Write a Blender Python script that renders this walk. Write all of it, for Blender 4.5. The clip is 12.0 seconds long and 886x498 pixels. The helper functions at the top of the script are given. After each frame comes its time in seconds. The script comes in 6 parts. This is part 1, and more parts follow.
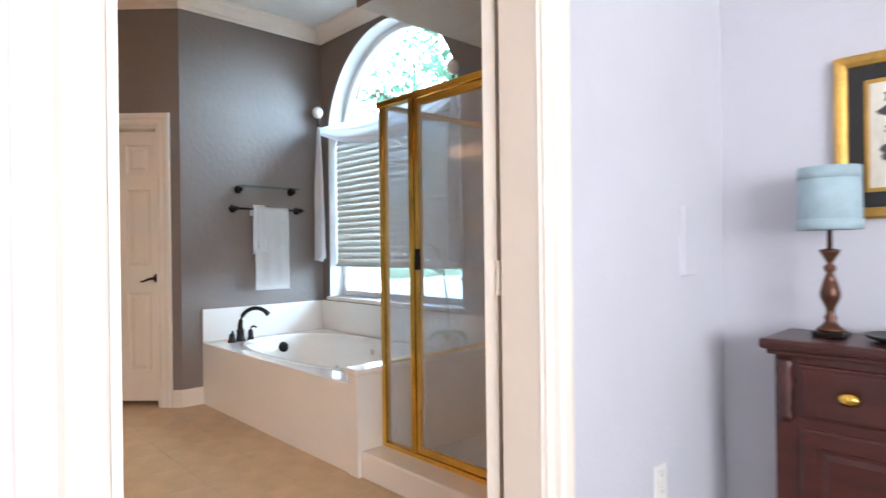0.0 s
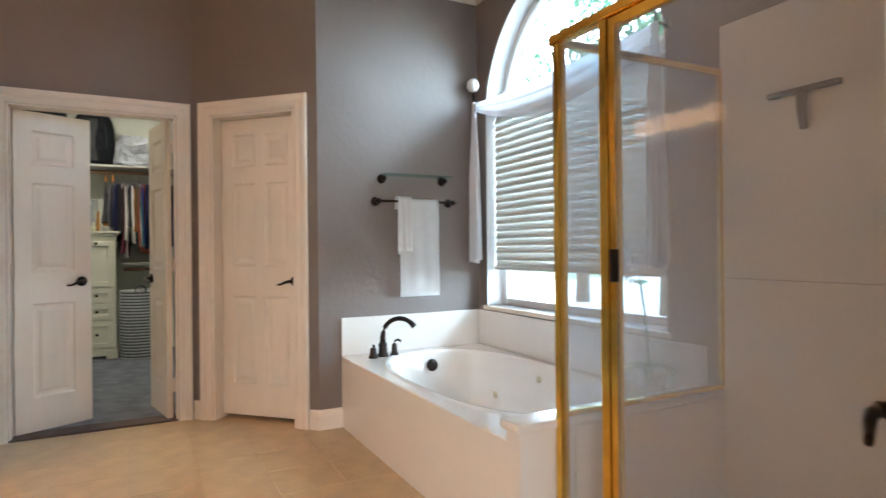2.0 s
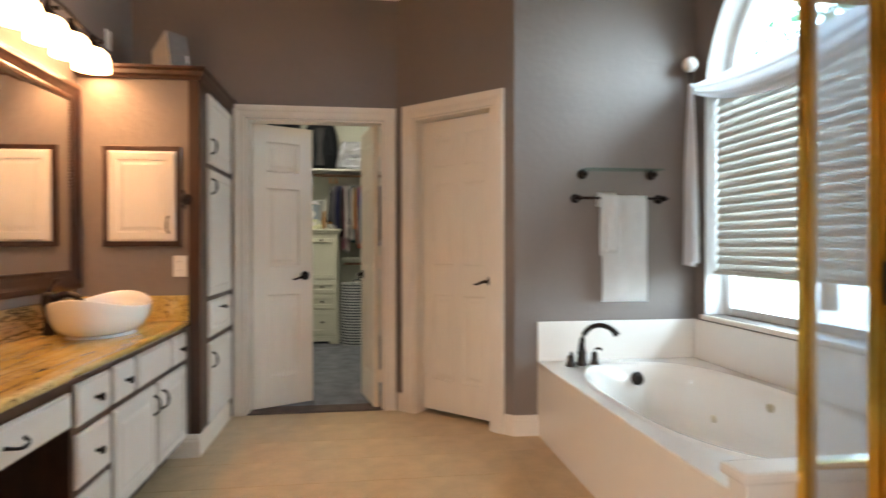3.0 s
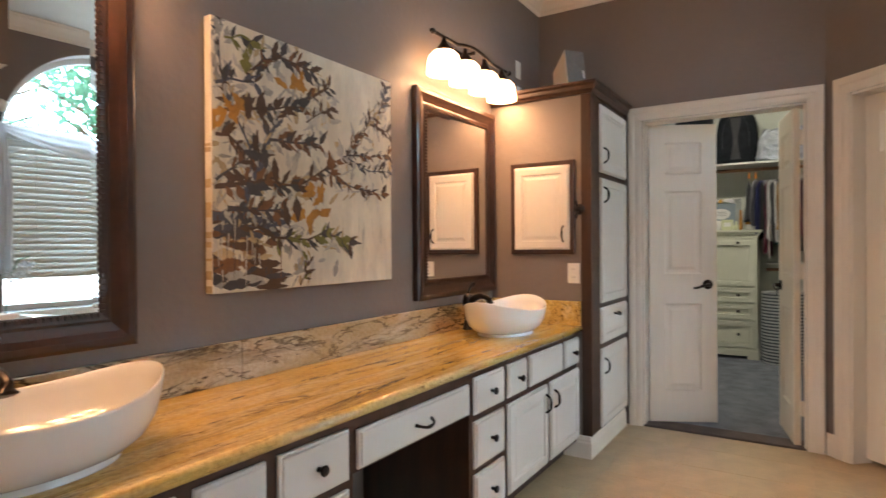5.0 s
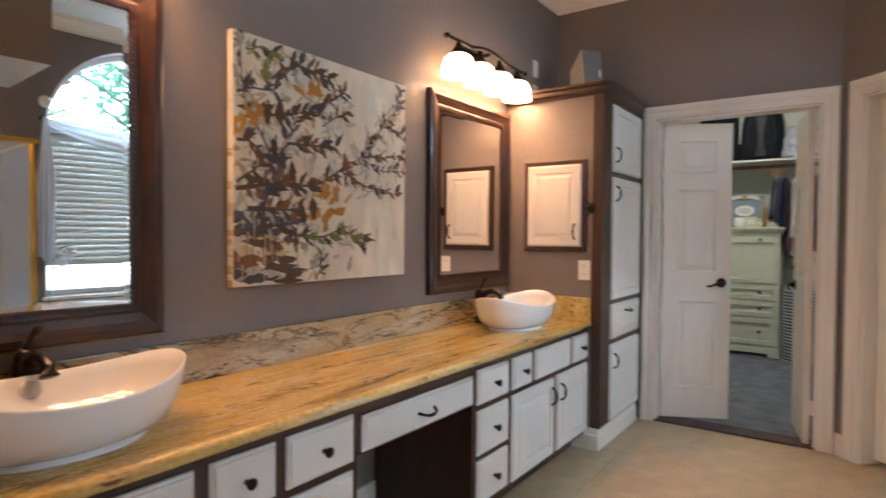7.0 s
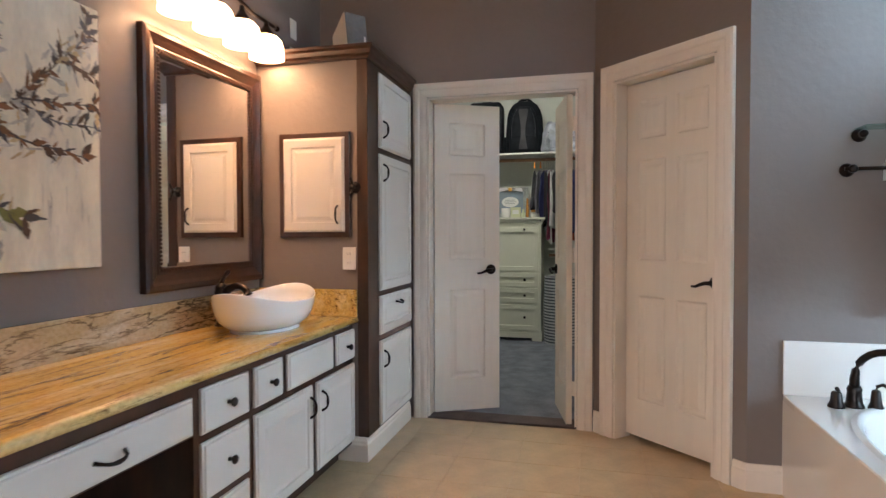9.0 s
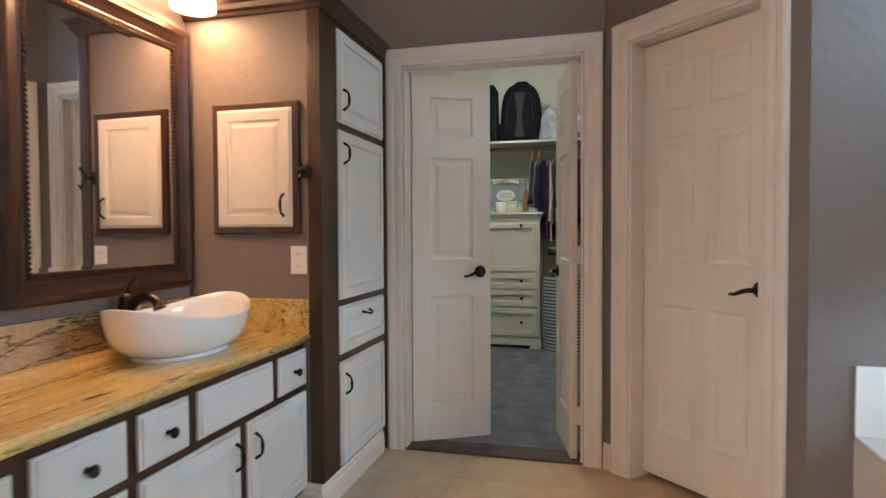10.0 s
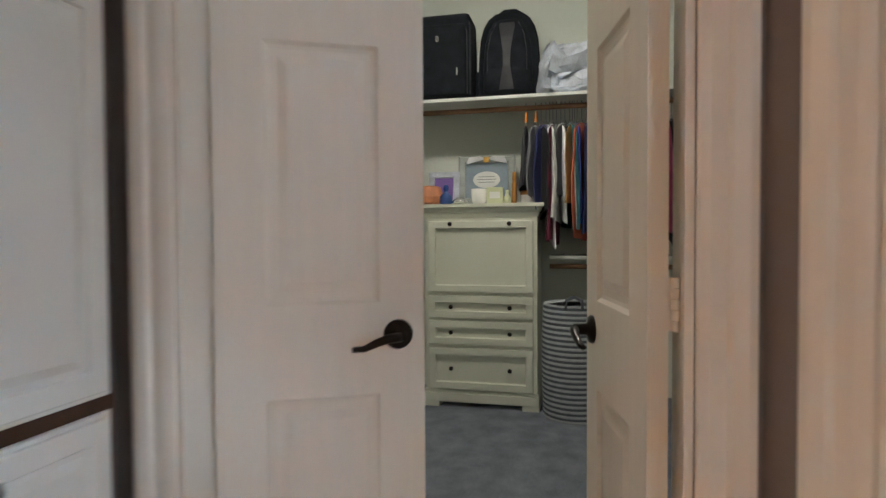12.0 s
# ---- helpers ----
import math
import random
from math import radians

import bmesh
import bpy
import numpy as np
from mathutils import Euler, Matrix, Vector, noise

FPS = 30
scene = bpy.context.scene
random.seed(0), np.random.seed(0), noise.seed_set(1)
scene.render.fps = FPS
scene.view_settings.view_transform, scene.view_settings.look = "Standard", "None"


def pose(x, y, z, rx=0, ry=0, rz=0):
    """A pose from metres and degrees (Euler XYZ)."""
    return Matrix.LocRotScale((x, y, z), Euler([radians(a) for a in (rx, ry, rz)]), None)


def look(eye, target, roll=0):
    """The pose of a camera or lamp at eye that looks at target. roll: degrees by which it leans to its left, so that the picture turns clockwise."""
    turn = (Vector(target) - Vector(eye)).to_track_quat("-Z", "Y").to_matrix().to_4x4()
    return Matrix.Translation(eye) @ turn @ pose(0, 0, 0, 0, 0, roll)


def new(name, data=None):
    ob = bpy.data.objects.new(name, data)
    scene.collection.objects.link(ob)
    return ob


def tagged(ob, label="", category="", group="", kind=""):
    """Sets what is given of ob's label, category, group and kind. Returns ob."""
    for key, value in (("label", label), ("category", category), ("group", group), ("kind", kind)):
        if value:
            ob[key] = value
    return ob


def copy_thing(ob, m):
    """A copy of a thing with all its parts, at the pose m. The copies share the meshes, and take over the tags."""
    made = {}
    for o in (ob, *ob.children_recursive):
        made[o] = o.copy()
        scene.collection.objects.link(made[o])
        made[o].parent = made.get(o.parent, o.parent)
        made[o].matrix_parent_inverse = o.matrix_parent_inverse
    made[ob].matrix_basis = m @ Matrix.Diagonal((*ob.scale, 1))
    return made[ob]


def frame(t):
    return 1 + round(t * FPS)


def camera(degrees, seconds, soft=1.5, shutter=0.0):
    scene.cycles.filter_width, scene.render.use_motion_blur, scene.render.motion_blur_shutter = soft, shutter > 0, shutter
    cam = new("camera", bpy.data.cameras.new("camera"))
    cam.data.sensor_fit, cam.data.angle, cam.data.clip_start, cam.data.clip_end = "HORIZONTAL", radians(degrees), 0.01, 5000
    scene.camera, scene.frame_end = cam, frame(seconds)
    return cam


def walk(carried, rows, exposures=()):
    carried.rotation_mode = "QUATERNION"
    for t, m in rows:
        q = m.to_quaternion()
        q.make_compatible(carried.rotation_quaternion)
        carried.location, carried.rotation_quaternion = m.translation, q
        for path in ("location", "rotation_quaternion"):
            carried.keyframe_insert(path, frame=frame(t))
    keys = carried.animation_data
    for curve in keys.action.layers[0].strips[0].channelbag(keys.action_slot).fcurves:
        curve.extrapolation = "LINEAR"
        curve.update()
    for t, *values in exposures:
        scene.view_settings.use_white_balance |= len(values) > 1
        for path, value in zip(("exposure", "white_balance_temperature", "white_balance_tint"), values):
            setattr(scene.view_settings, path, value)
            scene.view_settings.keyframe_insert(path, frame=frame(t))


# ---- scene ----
cam = camera(74.3, 12.0, soft=1.4, shutter=0.5)
PATH = [
    (0, (0.386, 0.341, 1.125), (-1.071, 1.711, 1.124), -0.7),
    (0.5, (0.191, 0.525, 1.117), (-1.391, 1.748, 1.117), -0.5),
    (1, (-0.052, 0.675, 1.14), (-1.709, 1.795, 1.141), -0.5),
    (1.5, (-0.245, 0.809, 1.148), (-1.96, 1.838, 1.147), -0.5),
    (2, (-0.365, 0.858, 1.131), (-2.14, 1.781, 1.132), -0.6),
    (2.5, (-0.469, 0.905, 1.125), (-2.358, 1.561, 1.127), -0.6),
    (3, (-0.522, 0.958, 1.164), (-2.504, 1.222, 1.152), -0.1),
    (3.5, (-0.576, 1.004, 1.182), (-2.568, 0.819, 1.156), 0.2),
    (3.7, (-0.593, 1.037, 1.177), (-2.566, 0.708, 1.153), 0.3),
    (5.3, (-0.647, 1.116, 1.232), (-2.277, -0.043, 1.221), -0.3),
    (5.5, (-0.628, 1.125, 1.245), (-2.227, -0.077, 1.231), -0.1),
    (6, (-0.599, 1.161, 1.266), (-2.144, -0.109, 1.244), 0.1),
    (6.5, (-0.587, 1.194, 1.274), (-2.118, -0.093, 1.244), 0.1),
    (7, (-0.594, 1.249, 1.252), (-2.23, 0.101, 1.206), 0.4),
    (7.5, (-0.61, 1.263, 1.216), (-2.393, 0.357, 1.176), -0.2),
    (7.7, (-0.635, 1.258, 1.202), (-2.461, 0.443, 1.166), -0.4),
    (9.3, (-1.243, 1.154, 1.175), (-3.184, 0.673, 1.123), -0.1),
    (9.5, (-1.361, 1.148, 1.18), (-3.3, 0.663, 1.125), -0.2),
    (10, (-1.703, 1.118, 1.163), (-3.642, 0.629, 1.107), -0.3),
    (10.5, (-2.107, 1.064, 1.148), (-4.046, 0.576, 1.094), -0.4),
    (11, (-2.616, 1.003, 1.153), (-4.553, 0.509, 1.093), -0.3),
    (11.5, (-3.16, 0.938, 1.154), (-5.1, 0.457, 1.095), -0.1),
    (12, (-3.693, 0.915, 1.166), (-5.638, 0.453, 1.114), -0.3),
]
EXPOSURES = [(0.0, 0.77, 6450, 10), (1.5, 0.76, 6600, 10), (2.0, 0.80, 6950, 10), (3.0, 0.68, 7500, 10), (3.5, 0.66, 7700, 10), (5.5, 0.66, 6750, 10), (7.5, 0.64, 6400, 10), (9.5, 0.52, 6450, 10), (11.0, 0.50, 6500, 10), (12.0, 0.57, 6550, 10)]
walk(cam, [(t, look(eye, target, roll)) for t, eye, target, roll in PATH], EXPOSURES)

# ---- world and large lights ----
world = bpy.data.worlds.new("sky_world")
scene.world = world
world.use_nodes = True
wn = world.node_tree.nodes
sky = wn.new("ShaderNodeTexSky")
sky.sky_type = "NISHITA"
sky.sun_disc = False
sky.sun_elevation = radians(49)
sky.sun_rotation = radians(170)
wn["Background"].inputs["Strength"].default_value = 0.15
world.node_tree.links.new(sky.outputs["Color"], wn["Background"].inputs["Color"])


def lamp(name, kind, m, power, colour, size=0.1, size_y=None, angle=None):
    data = bpy.data.lights.new(name, kind)
    data.energy = power
    data.color = colour
    if kind == "AREA":
        data.shape = "RECTANGLE"
        data.size, data.size_y = size, size_y or size
    if kind == "POINT":
        data.shadow_soft_size = size
    if angle is not None:
        data.angle = radians(angle)
    ob = new(name, data)
    ob.matrix_world = m
    return ob


lamp("sun", "SUN", look((-4, -6, 14), (-3, 6, 0)), 5.0, (1.0, 0.95, 0.88), angle=0.5)
# sky light entering by the bedroom window
lamp("bedroom_skylight", "AREA", look((3.9, -0.75, 1.55), (-1.0, 1.2, 0.9)), 128.0, (0.90, 0.93, 1.0), 2.0, 1.6)


# ---- materials ----
def mat(name, c, rough=0.5, metal=0.0, var=0.08, scale=6.0, bump=0.0, bscale=120.0, coat=0.0, stretch=(1, 1, 1), spec=0.5, rand=0.0):
    """A plain surface with cloudy variation at two scales and a fine relief."""
    m = bpy.data.materials.new(name)
    m.use_nodes = True
    nt = m.node_tree
    n, l = nt.nodes, nt.links
    b = n["Principled BSDF"]
    b.inputs["Roughness"].default_value = rough
    b.inputs["Metallic"].default_value = metal
    b.inputs["Coat Weight"].default_value = coat
    b.inputs["Specular IOR Level"].default_value = spec
    co = n.new("ShaderNodeTexCoord")
    mp = n.new("ShaderNodeMapping")
    mp.inputs["Scale"].default_value = stretch
    l.new(co.outputs["Object"], mp.inputs["Vector"])
    n1 = n.new("ShaderNodeTexNoise")
    n1.inputs["Scale"].default_value = scale
    n1.inputs["Detail"].default_value = 6
    n2 = n.new("ShaderNodeTexNoise")
    n2.inputs["Scale"].default_value = scale * 9
    n2.inputs["Detail"].default_value = 3
    for k in (n1, n2):
        l.new(mp.outputs["Vector"], k.inputs["Vector"])
    add = n.new("ShaderNodeMath")
    add.operation = "MULTIPLY_ADD"
    add.inputs[1].default_value = 0.35
    l.new(n2.outputs["Fac"], add.inputs[0])
    l.new(n1.outputs["Fac"], add.inputs[2])
    fac = add.outputs[0]
    if rand:
        oi = n.new("ShaderNodeObjectInfo")
        ad = n.new("ShaderNodeMath")
        ad.operation = "MULTIPLY_ADD"
        ad.inputs[1].default_value = rand
        l.new(oi.outputs["Random"], ad.inputs[0])
        l.new(fac, ad.inputs[2])
        fac = ad.outputs[0]
    r = n.new("ShaderNodeMapRange")
    r.inputs["From Min"].default_value = 0.4
    r.inputs["From Max"].default_value = 0.95 + rand
    l.new(fac, r.inputs["Value"])
    mix = n.new("ShaderNodeMix")
    mix.data_type = "RGBA"
    mix.inputs["A"].default_value = (*[min(1, v * (1 - var)) for v in c], 1)
    mix.inputs["B"].default_value = (*[min(1, v * (1 + var)) for v in c], 1)
    l.new(r.outputs["Result"], mix.inputs["Factor"])
    l.new(mix.outputs["Result"], b.inputs["Base Color"])
    if bump:
        n3 = n.new("ShaderNodeTexNoise")
        n3.inputs["Scale"].default_value = bscale
        n3.inputs["Detail"].default_value = 4
        l.new(mp.outputs["Vector"], n3.inputs["Vector"])
        bp = n.new("ShaderNodeBump")
        bp.inputs["Strength"].default_value = bump
        bp.inputs["Distance"].default_value = 0.01
        l.new(n3.outputs["Fac"], bp.inputs["Height"])
        l.new(bp.outputs["Normal"], b.inputs["Normal"])
    return m


def glowing(name, c, strength):
    m = bpy.data.materials.new(name)
    m.use_nodes = True
    b = m.node_tree.nodes["Principled BSDF"]
    b.inputs["Base Color"].default_value = (0.9, 0.88, 0.82, 1)
    b.inputs["Roughness"].default_value = 0.3
    b.inputs["Emission Color"].default_value = (*c, 1)
    b.inputs["Emission Strength"].default_value = strength
    return m


def clear_glass(name, tint, rough, gloss):
    """Thin pane: mostly lets light through, a little haze and a mirror-like gloss."""
    m = bpy.data.materials.new(name)
    m.use_nodes = True
    n, l = m.node_tree.nodes, m.node_tree.links
    n.remove(n["Principled BSDF"])
    tr = n.new("ShaderNodeBsdfTransparent")
    tr.inputs["Color"].default_value = (*tint, 1)
    gl = n.new("ShaderNodeBsdfGlossy")
    gl.inputs["Roughness"].default_value = 0.0
    lw = n.new("ShaderNodeLayerWeight")
    lw.inputs["Blend"].default_value = 0.5
    pw = n.new("ShaderNodeMath")
    pw.operation = "POWER"
    pw.inputs[1].default_value = 4.0
    l.new(lw.outputs["Facing"], pw.inputs[0])
    fr = n.new("ShaderNodeMath")
    fr.operation = "MULTIPLY_ADD"
    fr.inputs[1].default_value = 0.4
    fr.inputs[2].default_value = gloss
    l.new(pw.outputs[0], fr.inputs[0])
    mx = n.new("ShaderNodeMixShader")
    l.new(fr.outputs[0], mx.inputs[0])
    last = tr.outputs[0]
    if rough:
        df = n.new("ShaderNodeBsdfTranslucent")
        df.inputs["Color"].default_value = (0.80, 0.87, 0.92, 1)
        film = n.new("ShaderNodeBsdfDiffuse")
        film.inputs["Color"].default_value = (0.90, 0.88, 0.85, 1)
        m1 = n.new("ShaderNodeMixShader")
        m1.inputs[0].default_value = 0.68
        l.new(df.outputs[0], m1.inputs[1])
        l.new(film.outputs[0], m1.inputs[2])
        m2 = n.new("ShaderNodeMixShader")
        m2.inputs[0].default_value = 0.21
        l.new(last, m2.inputs[1])
        l.new(m1.outputs[0], m2.inputs[2])
        last = m2.outputs[0]
    l.new(last, mx.inputs[1])
    l.new(gl.outputs[0], mx.inputs[2])
    l.new(mx.outputs[0], n["Material Output"].inputs["Surface"])
    return m


def granite_material(name, gold, cream, vein, stretch, turn, veins):
    """Polished granite: golden and cream bands, thin dark veins along them, brown drifts and fine flecks."""
    m = mat(name, gold, 0.12, 0, 0.10, 4.0, 0, coat=0.3)
    n, l = m.node_tree.nodes, m.node_tree.links
    b = n["Principled BSDF"]
    co = n.new("ShaderNodeTexCoord")
    mp = n.new("ShaderNodeMapping")
    mp.inputs["Scale"].default_value = stretch
    mp.inputs["Rotation"].default_value = turn
    l.new(co.outputs["Object"], mp.inputs["Vector"])

    def cloud(scale, detail, rough, distort, vec=None):
        k = n.new("ShaderNodeTexNoise")
        k.inputs["Scale"].default_value = scale
        k.inputs["Detail"].default_value = detail
        k.inputs["Roughness"].default_value = rough
        k.inputs["Distortion"].default_value = distort
        l.new(vec or mp.outputs["Vector"], k.inputs["Vector"])
        return k.outputs["Fac"]

    def span(v, lo, hi, a=0.0, c=1.0):
        k = n.new("ShaderNodeMapRange")
        for key, val in (("From Min", lo), ("From Max", hi), ("To Min", a), ("To Max", c)):
            k.inputs[key].default_value = val
        l.new(v, k.inputs["Value"])
        return k.outputs["Result"]

    def calc(op, u, v):
        k = n.new("ShaderNodeMath")
        k.operation = op
        for i, q in enumerate((u, v)):
            if isinstance(q, float):
                k.inputs[i].default_value = q
            else:
                l.new(q, k.inputs[i])
        return k.outputs[0]

    def blend(fac, u, colour, mode="MIX"):
        k = n.new("ShaderNodeMix")
        k.data_type = "RGBA"
        k.blend_type = mode
        l.new(fac, k.inputs["Factor"])
        l.new(u, k.inputs["A"])
        k.inputs["B"].default_value = (*colour, 1)
        return k.outputs["Result"]

    c = b.inputs["Base Color"].links[0].from_socket
    c = blend(span(cloud(0.9, 6, 0.6, 0.5), 0.45, 0.66), c, cream)
    c = blend(span(cloud(0.55, 7, 0.66, 0.9), 0.57, 0.75, 0.0, 0.75), c, [v * 2.2 for v in vein])
    line = calc("ABSOLUTE", calc("SUBTRACT", cloud(0.8, 8, 0.62, 0.8), 0.5), 0.0)
    thin = calc("MULTIPLY", span(line, 0.0, 0.030, 1.0, 0.0), span(cloud(0.5, 3, 0.5, 0.2), 0.62 - veins, 0.78 - veins))
    c = blend(thin, c, vein)
    line = calc("ABSOLUTE", calc("SUBTRACT", cloud(1.9, 7, 0.6, 0.5), 0.47), 0.0)
    thin = calc("MULTIPLY", span(line, 0.0, 0.026, 0.85, 0.0), span(cloud(0.8, 3, 0.5, 0.2), 0.60 - veins, 0.74 - veins))
    c = blend(thin, c, [v * 1.5 for v in vein])
    dash = calc("MULTIPLY", span(cloud(2.3, 8, 0.62, 0.7), 0.415, 0.35), span(cloud(0.6, 2, 0.5, 0.0), 0.52 - veins * 0.5, 0.62 - veins * 0.5))
    c = blend(dash, c, vein)
    c = blend(span(cloud(70, 4, 0.7, 0.0, co.outputs["Object"]), 0.30, 0.58, 0.45, 0.0), c, (0.42, 0.30, 0.16), "MULTIPLY")
    l.new(c, b.inputs["Base Color"])
    return m


CLOSETGLOW = glowing("lit_closet_diffuser", (1.0, 0.97, 0.86), 74.0)
LAMPBR = mat("copper_bronze", (0.11, 0.045, 0.025), 0.3, 0.6, 0.4, 9)
WALL = mat("taupe_wall_paint", (0.210, 0.173, 0.156), 0.5, 0, 0.05, 2.5, 0.24, 26)
BEDWALL = mat("pale_lilac_wall_paint", (0.60, 0.59, 0.63), 0.6, 0, 0.03, 2.5, 0.15, 60)
CLOSETWALL = mat("pale_closet_paint", (0.62, 0.64, 0.58), 0.6, 0, 0.04, 2.5, 0.15, 60)
CEIL = mat("white_ceiling_paint", (0.78, 0.77, 0.74), 0.7, 0, 0.04, 5, 0.5, 50)
TRIM = mat("white_trim_paint", (0.83, 0.745, 0.65), 0.35, 0, 0.03, 4, 0.03, 40)
DOORW = mat("white_door_paint", (0.83, 0.75, 0.65), 0.38, 0, 0.03, 5, 0.07, 40, stretch=(5, 5, 0.5))
CABW = mat("white_cabinet_paint", (0.71, 0.66, 0.60), 0.35, 0, 0.03, 5, 0.03, 60)
DKWOOD = mat("dark_stained_wood", (0.044, 0.015, 0.007), 0.38, 0, 0.45, 3, 0.06, 60, coat=0.12, stretch=(6, 6, 1))
FRAMEW = mat("bronze_brown_frame_wood", (0.036, 0.012, 0.006), 0.36, 0.1, 0.6, 5, 0.05, 50, coat=0.15)
CHERRY = mat("dark_cherry_wood", (0.055, 0.011, 0.008), 0.36, 0, 0.5, 3, 0.02, 60, coat=0.15, stretch=(1, 6, 6))
BRONZE = mat("oil_rubbed_bronze", (0.022, 0.016, 0.014), 0.32, 0.7, 0.35, 12)
PORC = mat("white_porcelain", (0.84, 0.82, 0.79), 0.06, 0, 0.015, 3, coat=0.6)
ACRYL = mat("white_acrylic", (0.85, 0.81, 0.76), 0.10, 0, 0.02, 2, coat=0.4)
SURR = mat("cream_shower_marble", (0.90, 0.79, 0.69), 0.18, 0, 0.05, 1.5)
BRASS = mat("polished_brass", (0.82, 0.50, 0.10), 0.16, 1.0, 0.15, 9)
CHROME = mat("chrome", (0.8, 0.8, 0.8), 0.12, 1.0, 0.05, 9)
NICKEL = mat("brushed_nickel", (0.42, 0.39, 0.37), 0.42, 0.8, 0.1, 9)
MIRROR = mat("mirror_silver", (0.92, 0.93, 0.92), 0.0, 1.0, 0.0)
GRANITE = granite_material("golden_granite", (0.72, 0.47, 0.13), (0.82, 0.64, 0.32), (0.15, 0.075, 0.022), (1.9, 15.0, 15.0), (0, 0, 0.10), 0.12)
# Worktop stone, more veined; upright slabs' dimmer light put into its colour
GRANITESHADE = granite_material("shade_greyed_granite", (0.50, 0.36, 0.20), (0.60, 0.51, 0.39), (0.045, 0.027, 0.014), (2.4, 10.0, 10.0), (0, -0.36, 0), 0.27)
TILE = mat("beige_floor_tile", (0.55, 0.405, 0.245), 0.30, 0, 0.20, 7, 0.06, 30, rand=0.10)
GROUT = mat("pale_grout", (0.60, 0.47, 0.32), 0.85, 0, 0.12, 10, 0.2, 90)
CARPET = mat("grey_blue_carpet", (0.19, 0.205, 0.25), 0.95, 0, 0.35, 7, 0.9, 260)
CARPETB = mat("beige_carpet", (0.45, 0.40, 0.34), 0.95, 0, 0.2, 7, 0.9, 260)
STRIP = mat("shade_brown_carpet", (0.10, 0.075, 0.07), 0.9, 0, 0.3, 9, 0.5, 120)
TOWEL = mat("white_terry", (0.92, 0.90, 0.88), 0.95, 0, 0.04, 14, 0.25, 300)
SHEER = mat("white_sheer_cloth", (0.86, 0.86, 0.88), 0.9, 0, 0.05, 8, 0.2, 200)
sn, sl = SHEER.node_tree.nodes, SHEER.node_tree.links
st_ = sn.new("ShaderNodeBsdfTranslucent")
st_.inputs["Color"].default_value = (0.85, 0.87, 0.9, 1)
sx_ = sn.new("ShaderNodeMixShader")
sx_.inputs[0].default_value = 0.4
sl.new(sn["Principled BSDF"].outputs[0], sx_.inputs[1])
sl.new(st_.outputs[0], sx_.inputs[2])
sl.new(sx_.outputs[0], sn["Material Output"].inputs["Surface"])
BLIND = mat("white_blind_slat", (0.56, 0.55, 0.51), 0.45, 0, 0.04, 6)
WINFR = mat("white_vinyl_frame", (0.80, 0.82, 0.83), 0.35, 0, 0.02, 5)
OUTBRICK = mat("tan_brick", (0.42, 0.33, 0.27), 0.9, 0, 0.3, 14, 0.6, 60)
GLASS = clear_glass("window_glass", (0.97, 0.99, 0.99), 0.0, 0.02)
SHGLASS = clear_glass("hazy_shower_glass", (0.90, 0.95, 0.99), 0.10, 0.013)
SHELFGLASS = clear_glass("green_shelf_glass", (0.75, 0.9, 0.86), 0.0, 0.05)
OPAL = glowing("lit_opal_glass", (1.0, 0.58, 0.32), 7.5)
CREAM = mat("cream_chest_paint", (0.66, 0.66, 0.56), 0.4, 0, 0.04, 5, 0.04, 60)
PLATE = mat("ivory_plate_plastic", (0.80, 0.77, 0.72), 0.4, 0, 0.02, 5)
BLACKCLOTH = mat("black_nylon", (0.008, 0.010, 0.014), 0.8, 0, 0.5, 12, 0.3, 200, spec=0.2)
GREYCLOTH = mat("charcoal_nylon", (0.022, 0.023, 0.03), 0.6, 0, 0.4, 12, 0.3, 200, spec=0.3)
STRIPEGREY = mat("grey_nylon_panel", (0.026, 0.026, 0.031), 0.5, 0, 0.3, 12, 0.2, 150)
SILVER = mat("silver_foil_cloth", (0.50, 0.53, 0.60), 0.48, 0.3, 0.3, 12, 0.5, 40)
GOLDFR = mat("aged_gold_leaf", (0.62, 0.36, 0.09), 0.35, 0.7, 0.35, 12, 0.2, 60)
SHADEBL = mat("pale_blue_shade_cloth", (0.38, 0.50, 0.54), 0.85, 0, 0.1, 20, 0.3, 220)
def leaf_material():
    m = mat("green_leaf", (0.09, 0.19, 0.09), 0.5, 0, 0.5, 3)
    n, l = m.node_tree.nodes, m.node_tree.links
    t = n.new("ShaderNodeBsdfTranslucent")
    t.inputs["Color"].default_value = (0.20, 0.44, 0.32, 1)
    x = n.new("ShaderNodeMixShader")
    x.inputs[0].default_value = 0.5
    l.new(n["Principled BSDF"].outputs[0], x.inputs[1])
    l.new(t.outputs[0], x.inputs[2])
    l.new(x.outputs[0], n["Material Output"].inputs["Surface"])
    return m


LEAF = leaf_material()
BARK = mat("grey_bark", (0.16, 0.12, 0.09), 0.9, 0, 0.4, 9, 0.7, 40)
GRASS = mat("lawn_green", (0.09, 0.15, 0.04), 0.9, 0, 0.4, 3, 0.6, 80)
BLACKPL = mat("black_plastic", (0.02, 0.02, 0.02), 0.4, 0, 0.1, 9)
SPKR = mat("grey_speaker_cloth", (0.17, 0.165, 0.16), 0.9, 0, 0.15, 30, 0.4, 300)
OFFW = mat("off_white_plastic", (0.62, 0.57, 0.50), 0.5, 0, 0.06, 6)


